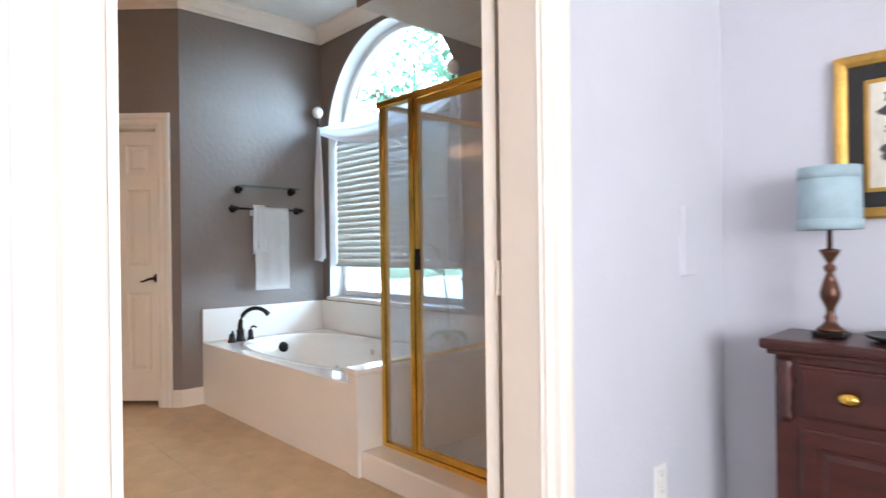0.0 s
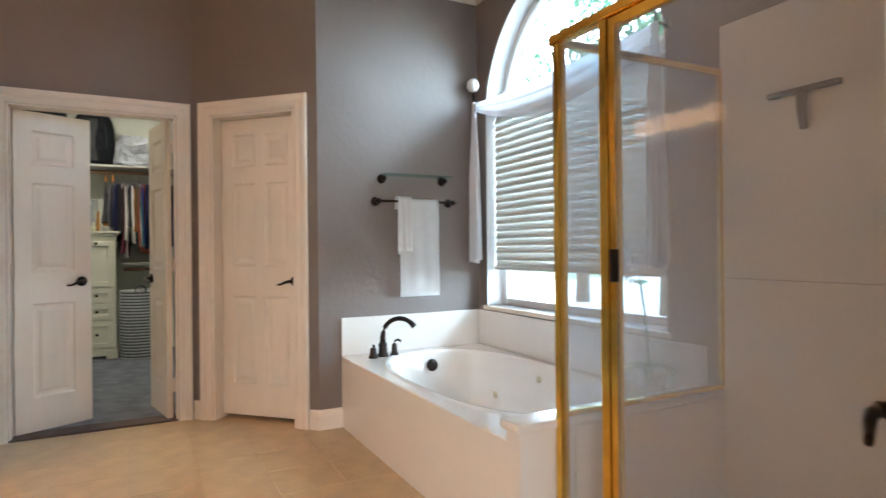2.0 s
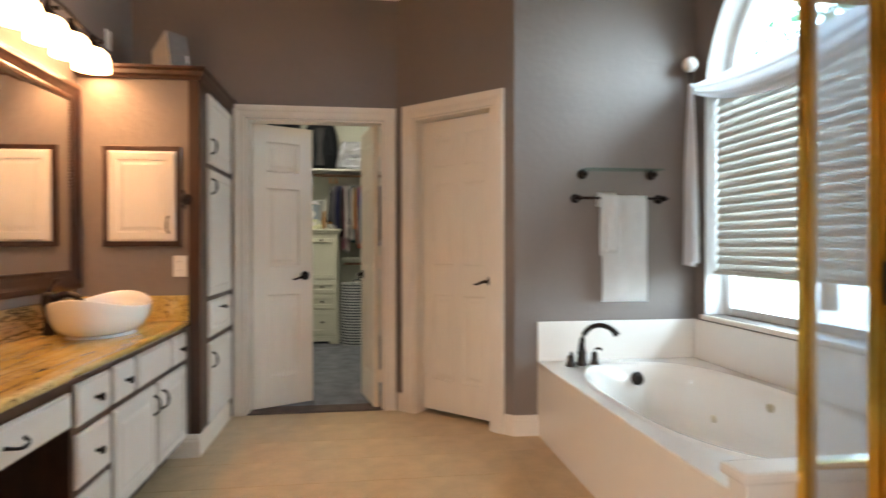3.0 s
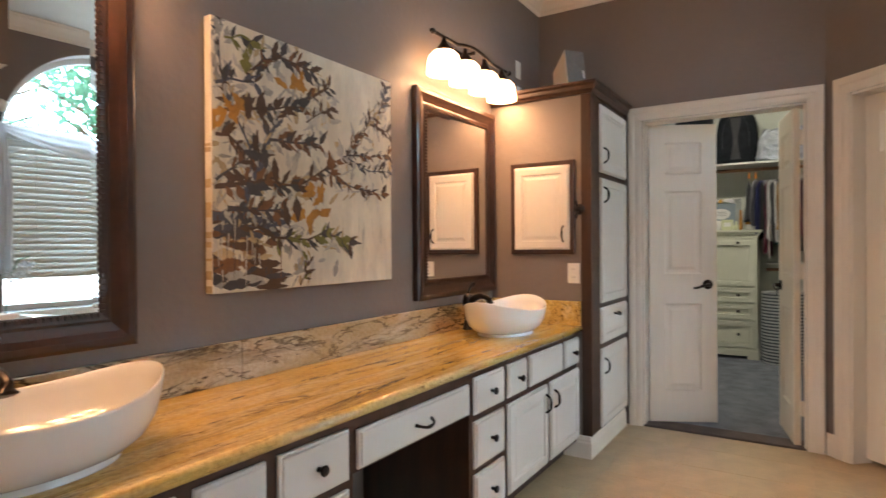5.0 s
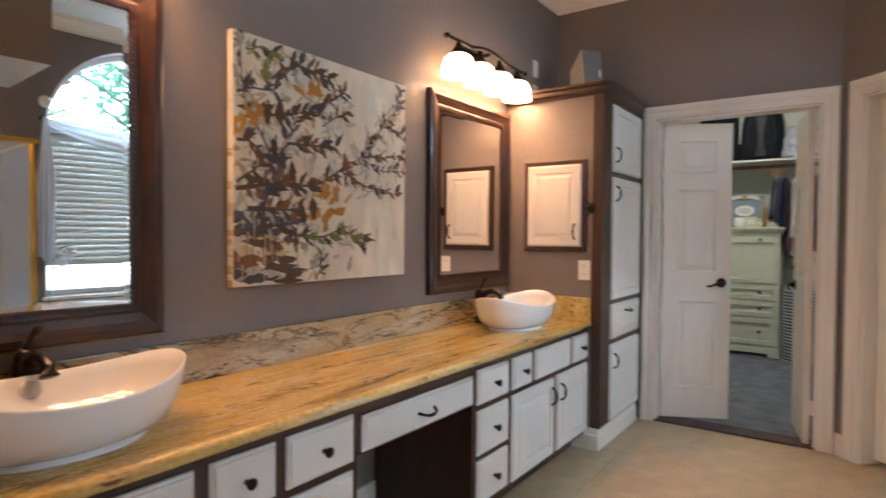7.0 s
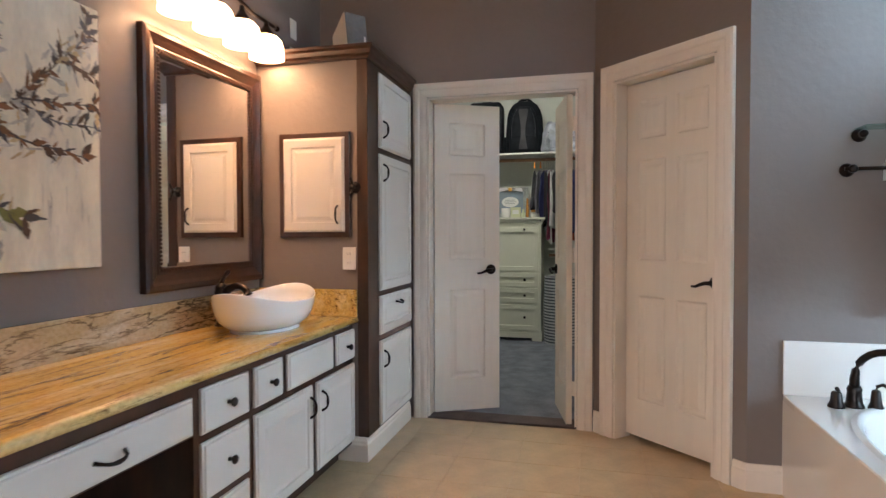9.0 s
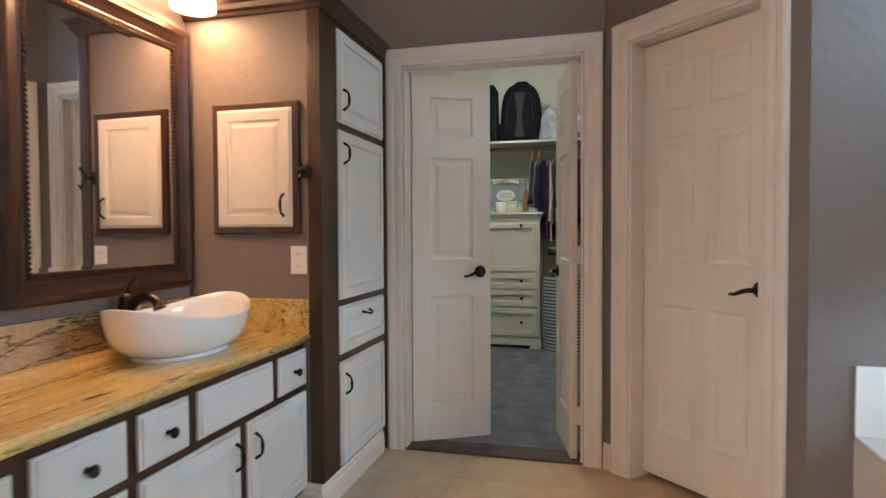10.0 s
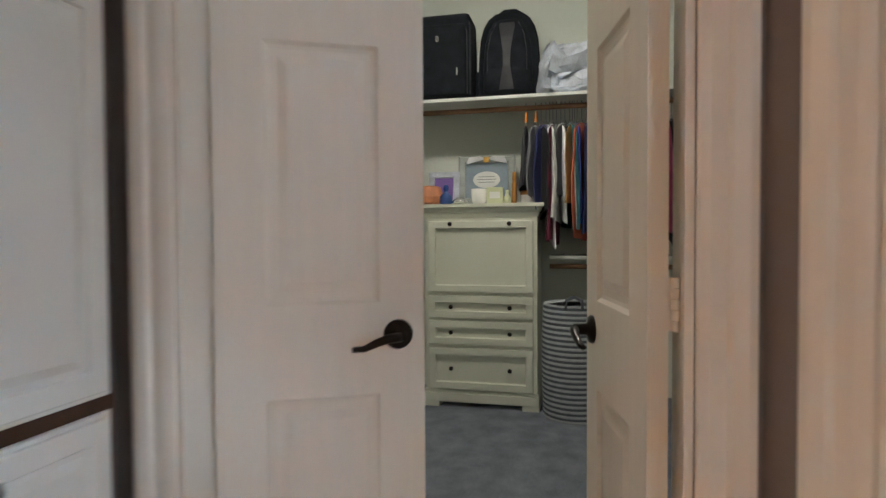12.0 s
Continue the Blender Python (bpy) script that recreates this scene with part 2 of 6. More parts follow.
# ---- mesh helpers ----
def part(name, bm, material, parent=None, label="", smooth=False):
    """Links a bmesh as one mesh object under a thing or a part."""
    me = bpy.data.meshes.new(name)
    bmesh.ops.recalc_face_normals(bm, faces=bm.faces)
    if smooth:
        for fc in bm.faces:
            fc.smooth = True
    bm.to_mesh(me)
    bm.free()
    me.materials.append(material)
    ob = new(name, me)
    if parent:
        ob.parent = parent
    if label:
        ob["label"] = label
    return ob


def thing(name, m, label, category, group="", kind=""):
    ob = new(name)
    ob.matrix_world = m
    ob.empty_display_size = 0.1
    return tagged(ob, label, category, group, kind)


def box(bm, x0, x1, y0, y1, z0, z1, bev=0.0):
    r = bmesh.ops.create_cube(bm, size=1.0)
    vs = r["verts"]
    bmesh.ops.scale(bm, vec=(abs(x1 - x0), abs(y1 - y0), abs(z1 - z0)), verts=vs)
    bmesh.ops.translate(bm, vec=((x0 + x1) / 2, (y0 + y1) / 2, (z0 + z1) / 2), verts=vs)
    if bev:
        es = list({e for v in vs for e in v.link_edges})
        bmesh.ops.bevel(bm, geom=es, offset=bev, segments=2, affect="EDGES", profile=0.6)
    return bm


def bx(x0, x1, y0, y1, z0, z1, bev=0.0):
    return box(bmesh.new(), x0, x1, y0, y1, z0, z1, bev)


def lathe(profile, seg=24, m=None, bm=None):
    """Turned solid from (radius, height) pairs about z."""
    bm = bm or bmesh.new()
    m = m or Matrix()
    rings = []
    for r, z in profile:
        rings.append([bm.verts.new(m @ Vector((max(r, 1e-4) * math.cos(2 * math.pi * k / seg), max(r, 1e-4) * math.sin(2 * math.pi * k / seg), z))) for k in range(seg)])
    for a, b in zip(rings, rings[1:]):
        for k in range(seg):
            bm.faces.new((a[k], a[(k + 1) % seg], b[(k + 1) % seg], b[k]))
    bm.faces.new(rings[0][::-1])
    bm.faces.new(rings[-1])
    return bm


def tube(points, radii, seg=10, bm=None):
    """A round bar along a line of points."""
    bm = bm or bmesh.new()
    pts = [Vector(p) for p in points]
    if not isinstance(radii, (list, tuple)):
        radii = [radii] * len(pts)
    rings = []
    for i, p in enumerate(pts):
        d = (pts[min(i + 1, len(pts) - 1)] - pts[max(i - 1, 0)]).normalized()
        a = Vector((0, 0, 1)) if abs(d.z) < 0.9 else Vector((1, 0, 0))
        u = d.cross(a).normalized()
        v = d.cross(u)
        rings.append([bm.verts.new(p + radii[i] * (math.cos(2 * math.pi * k / seg) * u + math.sin(2 * math.pi * k / seg) * v)) for k in range(seg)])
    for a, b in zip(rings, rings[1:]):
        for k in range(seg):
            bm.faces.new((a[k], a[(k + 1) % seg], b[(k + 1) % seg], b[k]))
    bm.faces.new(rings[0][::-1])
    bm.faces.new(rings[-1])
    return bm


def ringframe(w, h, profile, bm=None, closed=True):
    """Mitred frame in the x-z plane, centre at 0; profile: (inset from the outer edge, y), outside to inside."""
    bm = bm or bmesh.new()
    rings = []
    for d, y in profile:
        a, b = w / 2 - d, h / 2 - d
        rings.append([bm.verts.new(p) for p in ((-a, y, -b), (a, y, -b), (a, y, b), (-a, y, b))])
    prs = list(zip(rings, rings[1:])) + ([(rings[-1], rings[0])] if closed else [])
    for p, q in prs:
        for k in range(4):
            bm.faces.new((p[k], p[(k + 1) % 4], q[(k + 1) % 4], q[k]))
    return bm


def sweep(line, profile, close=False, bm=None):
    """Moulding: profile of (out, z) along a plan line; out is to the left of the line's direction, corners mitred."""
    bm = bm or bmesh.new()
    pts = [Vector(p) for p in line]
    n = len(pts)
    rings = []
    for i, p in enumerate(pts):
        a = (p - pts[i - 1]).normalized() if (i or close) else None
        b = (pts[(i + 1) % n] - p).normalized() if (i < n - 1 or close) else None
        na = Vector((-a.y, a.x)) if a else None
        nb = Vector((-b.y, b.x)) if b else None
        if na and nb:
            q = (na + nb).normalized()
            q = q / max(0.3, q.dot(na))
        else:
            q = na or nb
        rings.append([bm.verts.new((p.x + q.x * o, p.y + q.y * o, z)) for o, z in profile])
    prs = list(zip(rings, rings[1:])) + ([(rings[-1], rings[0])] if close else [])
    k = len(profile)
    for r, s in prs:
        for j in range(k):
            bm.faces.new((r[j], r[(j + 1) % k], s[(j + 1) % k], s[j]))
    if not close:
        bm.faces.new(rings[0])
        bm.faces.new(rings[-1][::-1])
    return bm


def structure(name, bm, material, label, category):
    return tagged(part(name, bm, material), label, category, kind="structure")


# ---- the plan ----
WX, DX, SY, NY, EX = -4.67, -4.0, -0.58, 3.04, -0.58
BX = -0.47
CZ = 3.0
CORN = Vector((WX, 1.185))
TUBC = Vector((DX, 1.86))
CL0, CL1, CLH = 0.155, 1.083, 2.038
EN0, EN1 = 0.547, 1.465
WL, WR, WSILL, WSPR = -3.89, -2.30, 0.735, 2.06
WMID, WRAD = (WL + WR) / 2, (WR - WL) / 2

# floors
structure("floor_bathroom", bx(-4.8, -0.5, -0.7, 3.2, -0.12, -0.0022), GROUT, "pale sandy grout bed under the bathroom tiles", "floor")
structure("floor_closet", bx(-8.1, WX - 0.03, -1.2, 2.0, -0.10, 0.012), CARPET, "grey-blue worn carpet on the closet floor", "floor")
# Strip widened; its brown stands in for door shade and warm light on carpet
structure("trim_threshold", bx(WX - 0.15, WX + 0.005, CL0, CL1, -0.02, 0.014, 0.004), STRIP, "carpet edge strip in the closet doorway, browned for shade and warm light", "threshold")
structure("floor_bedroom", bx(-0.535, 4.2, -2.2, 2.7, -0.10, 0.012), CARPETB, "beige bedroom carpet", "floor")

# bathroom walls
bm = bmesh.new()
box(bm, WX - 0.12, WX, SY - 0.12, CL0, 0, CZ)
box(bm, WX - 0.12, WX, CL1, CORN.y, 0, CZ)
box(bm, WX - 0.12, WX, CL0, CL1, CLH, CZ)
structure("wall_west", bm, WALL, "taupe textured wall around the closet doorway", "wall")
structure("wall_south", bx(WX, EX, SY - 0.12, SY, 0, CZ), WALL, "taupe textured wall behind the long vanity", "wall")
dvec = (TUBC - CORN).normalized()
DIAG = Matrix.Translation((CORN.x, CORN.y, 0)) @ Matrix(((dvec.x, -dvec.y, 0, 0), (dvec.y, dvec.x, 0, 0), (0, 0, 1, 0), (0, 0, 0, 1)))
DLEN = (TUBC - CORN).length
D20, D21 = 0.155, 0.785
bm = bmesh.new()
box(bm, 0, D20, 0, 0.12, 0, CZ)
box(bm, D21, DLEN, 0, 0.12, 0, CZ)
box(bm, D20, D21, 0, 0.12, CLH, CZ)
ob = structure("wall_diagonal", bm, WALL, "taupe wall set at an angle around a narrow door", "wall")
ob.matrix_world = DIAG
structure("wall_tub", bx(DX - 0.12, DX, TUBC.y, NY, 0, CZ), WALL, "grey taupe textured wall at the tub's end", "wall")
# Unseen walls, added so sky light doesn't leak under the narrow door
bm = box(bmesh.new(), WX - 0.115, WX - 0.02, CORN.y + 0.12, NY + 0.24, 0, CZ)
box(bm, WX - 0.02, DX - 0.12, NY, NY + 0.24, 0, CZ)
structure("wall_behind_diagonal", bm, WALL, "unseen taupe walls added behind the narrow door to stop stray sky light", "wall")
bm = bmesh.new()
T = 0.24
box(bm, DX - 0.12, WL, NY, NY + T, 0, CZ)
box(bm, WR, EX + 0.13, NY, NY + T, 0, CZ)
box(bm, WL, WR, NY, NY + T, 0, WSILL)
SEG = 36
arc = [(WMID - WRAD * math.cos(math.pi * k / SEG), WSPR + WRAD * math.sin(math.pi * k / SEG)) for k in range(SEG + 1)]
for (xa, za), (xb, zb) in zip(arc, arc[1:]):
    q = [bm.verts.new(p) for p in ((xa, NY, za), (xb, NY, zb), (xb, NY, CZ), (xa, NY, CZ), (xa, NY + T, za), (xb, NY + T, zb), (xb, NY + T, CZ), (xa, NY + T, CZ))]
    for f4 in ((0, 1, 2, 3), (4, 7, 6, 5), (0, 4, 5, 1), (3, 2, 6, 7)):
        bm.faces.new([q[k] for k in f4])
structure("wall_north", bm, WALL, "taupe wall with a tall arched window opening", "wall")
bm = bmesh.new()
box(bm, EX, EX + 0.055, SY - 0.12, EN0, 0, CZ)
box(bm, EX, EX + 0.055, EN1, NY, 0, CZ)
box(bm, EX, EX + 0.055, EN0, EN1, CLH, CZ)
structure("wall_east", bm, WALL, "taupe wall around the bathroom entrance", "wall")
structure("ceiling", bx(-4.8, -0.4, -0.7, 3.3, CZ, CZ + 0.1), CEIL, "white textured ceiling", "ceiling")
structure("ceiling_soffit", bx(-2.07, EX, 2.08, NY, 2.36, CZ), CEIL, "white dropped soffit above the shower", "soffit")
structure("wall_soffit_face", bx(-2.075, EX, 2.072, 2.08, 2.36, CZ), WALL, "taupe face of the dropped soffit", "wall")

# closet
bm = bmesh.new()
box(bm, -8.1, WX - 0.12, -1.3, -1.2, 0, CZ)
box(bm, -8.1, WX - 0.12, 2.0, 2.1, 0, CZ)
box(bm, -8.1, -8.0, -1.2, 2.0, 0, CZ)
box(bm, WX - 0.125, WX - 0.12, -1.2, CL0, 0, CZ)
box(bm, WX - 0.125, WX - 0.12, CL1, 2.0, 0, CZ)
box(bm, WX - 0.125, WX - 0.12, CL0, CL1, CLH, CZ)
structure("wall_closet", bm, CLOSETWALL, "pale closet walls in flat paint", "wall")
structure("ceiling_closet", bx(-8.1, WX - 0.12, -1.3, 2.1, CZ, CZ + 0.1), CEIL, "white closet ceiling", "ceiling")

# bedroom shell
bm = bmesh.new()
box(bm, EX + 0.055, BX, -2.2, EN0, 0, 2.9)
box(bm, EX + 0.055, BX, EN1, 2.65, 0, 2.9)
box(bm, EX + 0.055, BX, EN0, EN1, CLH, 2.9)
structure("wall_bedroom_west", bm, BEDWALL, "pale lilac bedroom wall around the doorway", "wall")
structure("wall_bedroom_north", bx(BX, 4.2, 2.55, 2.65, 0, 2.9), BEDWALL, "pale lilac bedroom wall behind the dresser", "wall")
structure("wall_bedroom_south", bx(BX, 4.2, -2.3, -2.2, 0, 2.9), BEDWALL, "pale bedroom wall", "wall")
bm = bmesh.new()
box(bm, 4.0, 4.2, -2.2, -1.75, 0, 2.9)
box(bm, 4.0, 4.2, 0.25, 2.55, 0, 2.9)
box(bm, 4.0, 4.2, -1.75, 0.25, 0, 0.6)
box(bm, 4.0, 4.2, -1.75, 0.25, 2.4, 2.9)
structure("wall_bedroom_east", bm, BEDWALL, "pale bedroom wall with a wide window opening", "wall")
structure("ceiling_bedroom", bx(-0.54, 4.2, -2.3, 2.65, 2.9, 3.0), CEIL, "white bedroom ceiling", "ceiling")

# crown moulding and baseboards
crown = [(0, CZ - 0.11), (0.012, CZ - 0.11), (0.02, CZ - 0.095), (0.035, CZ - 0.085), (0.06, CZ - 0.05), (0.085, CZ - 0.025), (0.09, CZ - 0.012), (0.10, CZ - 0.004), (0.10, CZ), (0, CZ)]
structure("trim_crown", sweep([(-2.08, NY), (DX, NY), (DX, TUBC.y), (WX, CORN.y), (WX, SY), (EX, SY), (EX, 2.07), (-2.08, 2.07)], crown, True), TRIM, "white crown moulding round the bathroom ceiling", "crown moulding")
base = [(0, 0), (0.016, 0), (0.016, 0.085), (0.012, 0.095), (0.012, 0.105), (0.006, 0.122), (0, 0.125)]
structure("baseboard_tub", sweep([(DX, 2.02), (DX, TUBC.y), tuple(CORN + dvec * 0.887)], base), TRIM, "white moulded baseboard", "baseboard")
structure("baseboard_corner", sweep([tuple(CORN + dvec * 0.055), tuple(CORN), (WX, CL1 + 0.098)], base), TRIM, "white moulded baseboard", "baseboard")
structure("baseboard_east", sweep([(EX, 2.01), (EX, EN1 + 0.108)], base), TRIM, "white moulded baseboard", "baseboard")
structure("baseboard_bedroom_west", sweep([(BX, EN1 + 0.108), (BX, 2.55), (4.0, 2.55)][::-1], base), TRIM, "white moulded bedroom baseboard", "baseboard")
structure("baseboard_bedroom_south", sweep([(BX, -2.2), (BX, EN0 - 0.108)][::-1], base), TRIM, "white moulded bedroom baseboard", "baseboard")


# ---- door casings ----
CASE = [(0, 0), (0, 0.010), (0.006, 0.013), (0.022, 0.016), (0.050, 0.014), (0.060, 0.020), (0.085, 0.023), (0.100, 0.020), (0.102, 0)]


def casing(name, m, w, h, label, jamb=0.12, broad=1.0):
    """Moulded casing round an opening 0..w wide on the face y=0 (room at -y), with the jamb lining behind it."""
    th = tagged(thing(name, m, label, "door casing", kind="structure"), kind="structure")
    bm = bmesh.new()
    rings = []
    for d, y in CASE:
        d = d * broad + 0.004
        rings.append([bm.verts.new(p) for p in ((-d, -y, 0), (-d, -y, h + d), (w + d, -y, h + d), (w + d, -y, 0))])
    for p, q in zip(rings, rings[1:]):
        for k in range(3):
            bm.faces.new((p[k], p[k + 1], q[k + 1], q[k]))
    part("casing_moulding", bm, TRIM, th)
    bm = bmesh.new()
    box(bm, -0.002, 0.012, -0.004, jamb, 0, h)
    box(bm, w - 0.012, w + 0.002, -0.004, jamb, 0, h)
    box(bm, 0.012, w - 0.012, -0.004, jamb, h - 0.012, h + 0.002)
    part("jamb", bm, TRIM, th)
    return th


# the room lies at -y of each casing's own frame
def facing(x, y, ang):
    return pose(x, y, 0, 0, 0, ang)


casing("trim_closet_casing", facing(WX, CL0, 90), CL1 - CL0, CLH, "white moulded casing round the closet doorway", broad=0.86)
casing("trim_narrow_door_casing", DIAG @ pose(D20, 0, 0), D21 - D20, CLH, "white moulded casing round the narrow door", broad=0.9)
casing("trim_entry_casing_bath", facing(EX, EN1, -90), EN1 - EN0, CLH, "white moulded casing on the bathroom side", 0.1135)
casing("trim_entry_casing_bedroom", facing(BX, EN0, 90), EN1 - EN0, CLH, "white moulded casing on the bedroom side", 0.004)


# ---- doors ----
def panel_door(name, m, w, cols, label, handle_x, lever, sides, h=2.008, hinge_at=None, hz=0.93):
    """Moulded panel door; x along its width from the hinge, y through its thickness (0..0.035)."""
    t = 0.035
    th = thing(name, m, label, "door")
    st = 0.075 if cols == 1 else 0.085
    rows = [(0.21, 0.80), (1.00, 1.56), (1.675, 1.89)]
    if cols == 1:
        st = 0.10
        xs = [(st, w - st)]
    else:
        mid = w / 2
        xs = [(st, mid - 0.035), (mid + 0.035, w - st)]
    bm = bmesh.new()
    edges_x = sorted({0, w, *[v for p in xs for v in p]})
    zs = sorted({0, h, *[v for p in rows for v in p]})
    for a, b in zip(edges_x, edges_x[1:]):
        for c, d in zip(zs, zs[1:]):
            if (a, b) in xs and (c, d) in rows:
                continue
            box(bm, a, b, 0, t, c, d)
    bmesh.ops.remove_doubles(bm, verts=bm.verts, dist=1e-5)
    seen = {}
    for fc in bm.faces:
        seen.setdefault(tuple(round(v, 4) for v in fc.calc_center_median()), []).append(fc)
    bmesh.ops.delete(bm, geom=[fc for g in seen.values() if len(g) > 1 for fc in g], context="FACES_ONLY")
    part("slab", bm, DOORW, th)
    for a, b in xs:
        for c, d in rows:
            bm = bmesh.new()
            for s in (0, 1):
                prof = [(0.0, 0.0), (0.008, 0.007), (0.016, 0.009), (0.030, 0.009), (0.050, 0.003)]
                rings = []
                for ins, dep in prof:
                    y = dep if s == 0 else t - dep
                    rings.append([bm.verts.new(p) for p in ((a + ins, y, c + ins), (b - ins, y, c + ins), (b - ins, y, d - ins), (a + ins, y, d - ins))])
                for p, q in zip(rings, rings[1:]):
                    for k in range(4):
                        bm.faces.new((p[k], p[(k + 1) % 4], q[(k + 1) % 4], q[k]))
                bm.faces.new(rings[-1])
            part("panel", bm, DOORW, th)
    if handle_x:
        for s in sides:
            y0 = 0 if s < 0 else t
            rm = Matrix.Translation((handle_x, y0, hz)) @ Matrix.Rotation(radians(90 if s < 0 else -90), 4, "X")
            hd = part("handle", lathe([(0.033, 0), (0.033, 0.004), (0.029, 0.010), (0.014, 0.014), (0.012, 0.045), (0.0, 0.047)], 24, rm), BRONZE, th, "oil-rubbed bronze lever handle", True)
            ln = lever
            part("lever", tube([(handle_x, y0 + s * 0.042, hz), (handle_x + 0.03 * ln, y0 + s * 0.048, hz - 0.002), (handle_x + 0.055 * ln, y0 + s * 0.048, hz - 0.010), (handle_x + 0.08 * ln, y0 + s * 0.046, hz - 0.021), (handle_x + 0.105 * ln, y0 + s * 0.044, hz - 0.022)], [0.011, 0.010, 0.009, 0.007, 0.006]), BRONZE, th, "", True)
    for z in (0.22, 1.034, 1.83) if hinge_at is not None else ():
        hm = bmesh.new()
        for k in range(5):
            lathe([(0.002, 0.0004), (0.0068, 0.0006), (0.0074, 0.002), (0.0074, 0.016), (0.0068, 0.0174), (0.002, 0.0176)], 14, Matrix.Translation((-0.007, hinge_at, z - 0.045 + 0.018 * k)), hm)
        box(hm, -0.0018, 0.0012, min(hinge_at, t * 0.85), max(hinge_at, t * 0.85), z - 0.044, z + 0.044, 0.0006)
        part("hinge", hm, TRIM, th, "white painted hinge")
    return th


def leaf_pose(x, y, ux, uy, mirror=False):
    ang = math.degrees(math.atan2(uy, ux))
    return pose(x, y, 0.014, 0, 0, ang)


LW = 0.443
# closet leaves swing into the closet
panel_door("door_closet", leaf_pose(WX - 0.084, CL0 + 0.022, -0.456, 0.89), LW, 1, "white narrow three-panel closet door, standing half open", LW - 0.06, -1, (-1, 1), hinge_at=0.040)
panel_door("door_closet", leaf_pose(-4.715, 1.054, -0.978, -0.209) , LW, 1, "white narrow three-panel closet door, standing wide open", LW - 0.06, -1, (-1, 1), hinge_at=-0.009)
# entrance leaves swing back against the bathroom wall
panel_door("door_entry", leaf_pose(EX - 0.022, EN0 - 0.004, -0.54, -0.842), LW, 1, "white narrow three-panel entrance door, folded back", LW - 0.06, -1, (-1, 1), hinge_at=-0.006)
panel_door("door_entry", leaf_pose(-0.615, EN1 + 0.008, -0.36, 0.933), LW, 1, "white narrow three-panel entrance door, folded back", LW - 0.06, -1, (-1, 1), hinge_at=-0.006, hz=0.88)
panel_door("door_narrow", DIAG @ pose(D20 + 0.014, 0.083, 0.028), D21 - D20 - 0.028, 2, "white six-panel narrow door, closed, in the angled wall", D21 - D20 - 0.066, -1, (-1,), h=1.992, hinge_at=None, hz=0.905)

# ---- vanity ----
def raised_front(w, h, flat=False, t=0.018):
    """White cabinet front with a raised field, in the x-z plane from 0,0; its face looks to +y."""
    bm = bmesh.new()
    prof = [(0, 0), (0, t - 0.009), (0.002, t - 0.007), (0.008, t - 0.006), (0.009, t - 0.002), (0.012, t)]
    if not flat:
        prof += [(0.048, t), (0.052, t - 0.006), (0.062, t - 0.006), (0.078, t - 0.001)]
    rings = []
    for d, y in prof:
        rings.append([bm.verts.new(p) for p in ((d, y, d), (w - d, y, d), (w - d, y, h - d), (d, y, h - d))])
    for p, q in zip(rings, rings[1:]):
        for k in range(4):
            bm.faces.new((p[k], p[(k + 1) % 4], q[(k + 1) % 4], q[k]))
    bm.faces.new(rings[-1])
    bm.faces.new(rings[0][::-1])
    return bm


def knob(parent, x, y, z):
    m = Matrix.Translation((x, y, z)) @ Matrix.Rotation(radians(-90), 4, "X")
    return part("knob", lathe([(0.008, 0), (0.006, 0.012), (0.014, 0.018), (0.016, 0.024), (0.012, 0.029), (0, 0.031)], 16, m), BRONZE, parent, "", True)


def pull(parent, x, y, z, upright=True, ln=0.09):
    pts = []
    for k in range(9):
        s = -1 + k / 4
        d = 0.028 * (1 - s ** 4)
        pts.append((x, y + d, z + s * ln / 2) if upright else (x + s * ln / 2, y + d, z - 0.012 * (1 - s * s)))
    return part("pull", tube(pts, [0.0065, 0.005, 0.005, 0.006, 0.007, 0.006, 0.005, 0.005, 0.0065], 8), BRONZE, parent, "", True)


FY = -0.035


def front(parent, name, xa, xb, za, zb, flat, hw):
    """A drawer or door of a cabinet; xa > xb in the room, its own x runs to -x."""
    x0, x1 = min(xa, xb), max(xa, xb)
    ob = part(name, raised_front(x1 - x0, zb - za, flat), CABW, parent)
    ob.location = (x0, FY, za)
    w, h = x1 - x0, zb - za
    if hw == "knob":
        knob(ob, w / 2, 0.018, h / 2)
    elif hw == "bar":
        pull(ob, w / 2, 0.018, h / 2, False, 0.10)
    elif hw == "left":
        pull(ob, 0.035, 0.018, h - 0.09)
    elif hw == "right":
        pull(ob, w - 0.035, 0.018, h - 0.09)
    return ob


def carcass(th, x0, x1, z0=0.09, z1=0.715):
    bm = bmesh.new()
    box(bm, x0, x1, SY + 0.004, FY - 0.001, z0, z1)
    part("body", bm, DKWOOD, th)
    part("toe_kick", bx(x0, x1, SY + 0.004, FY - 0.075, 0.001, z0), DKWOOD, th)


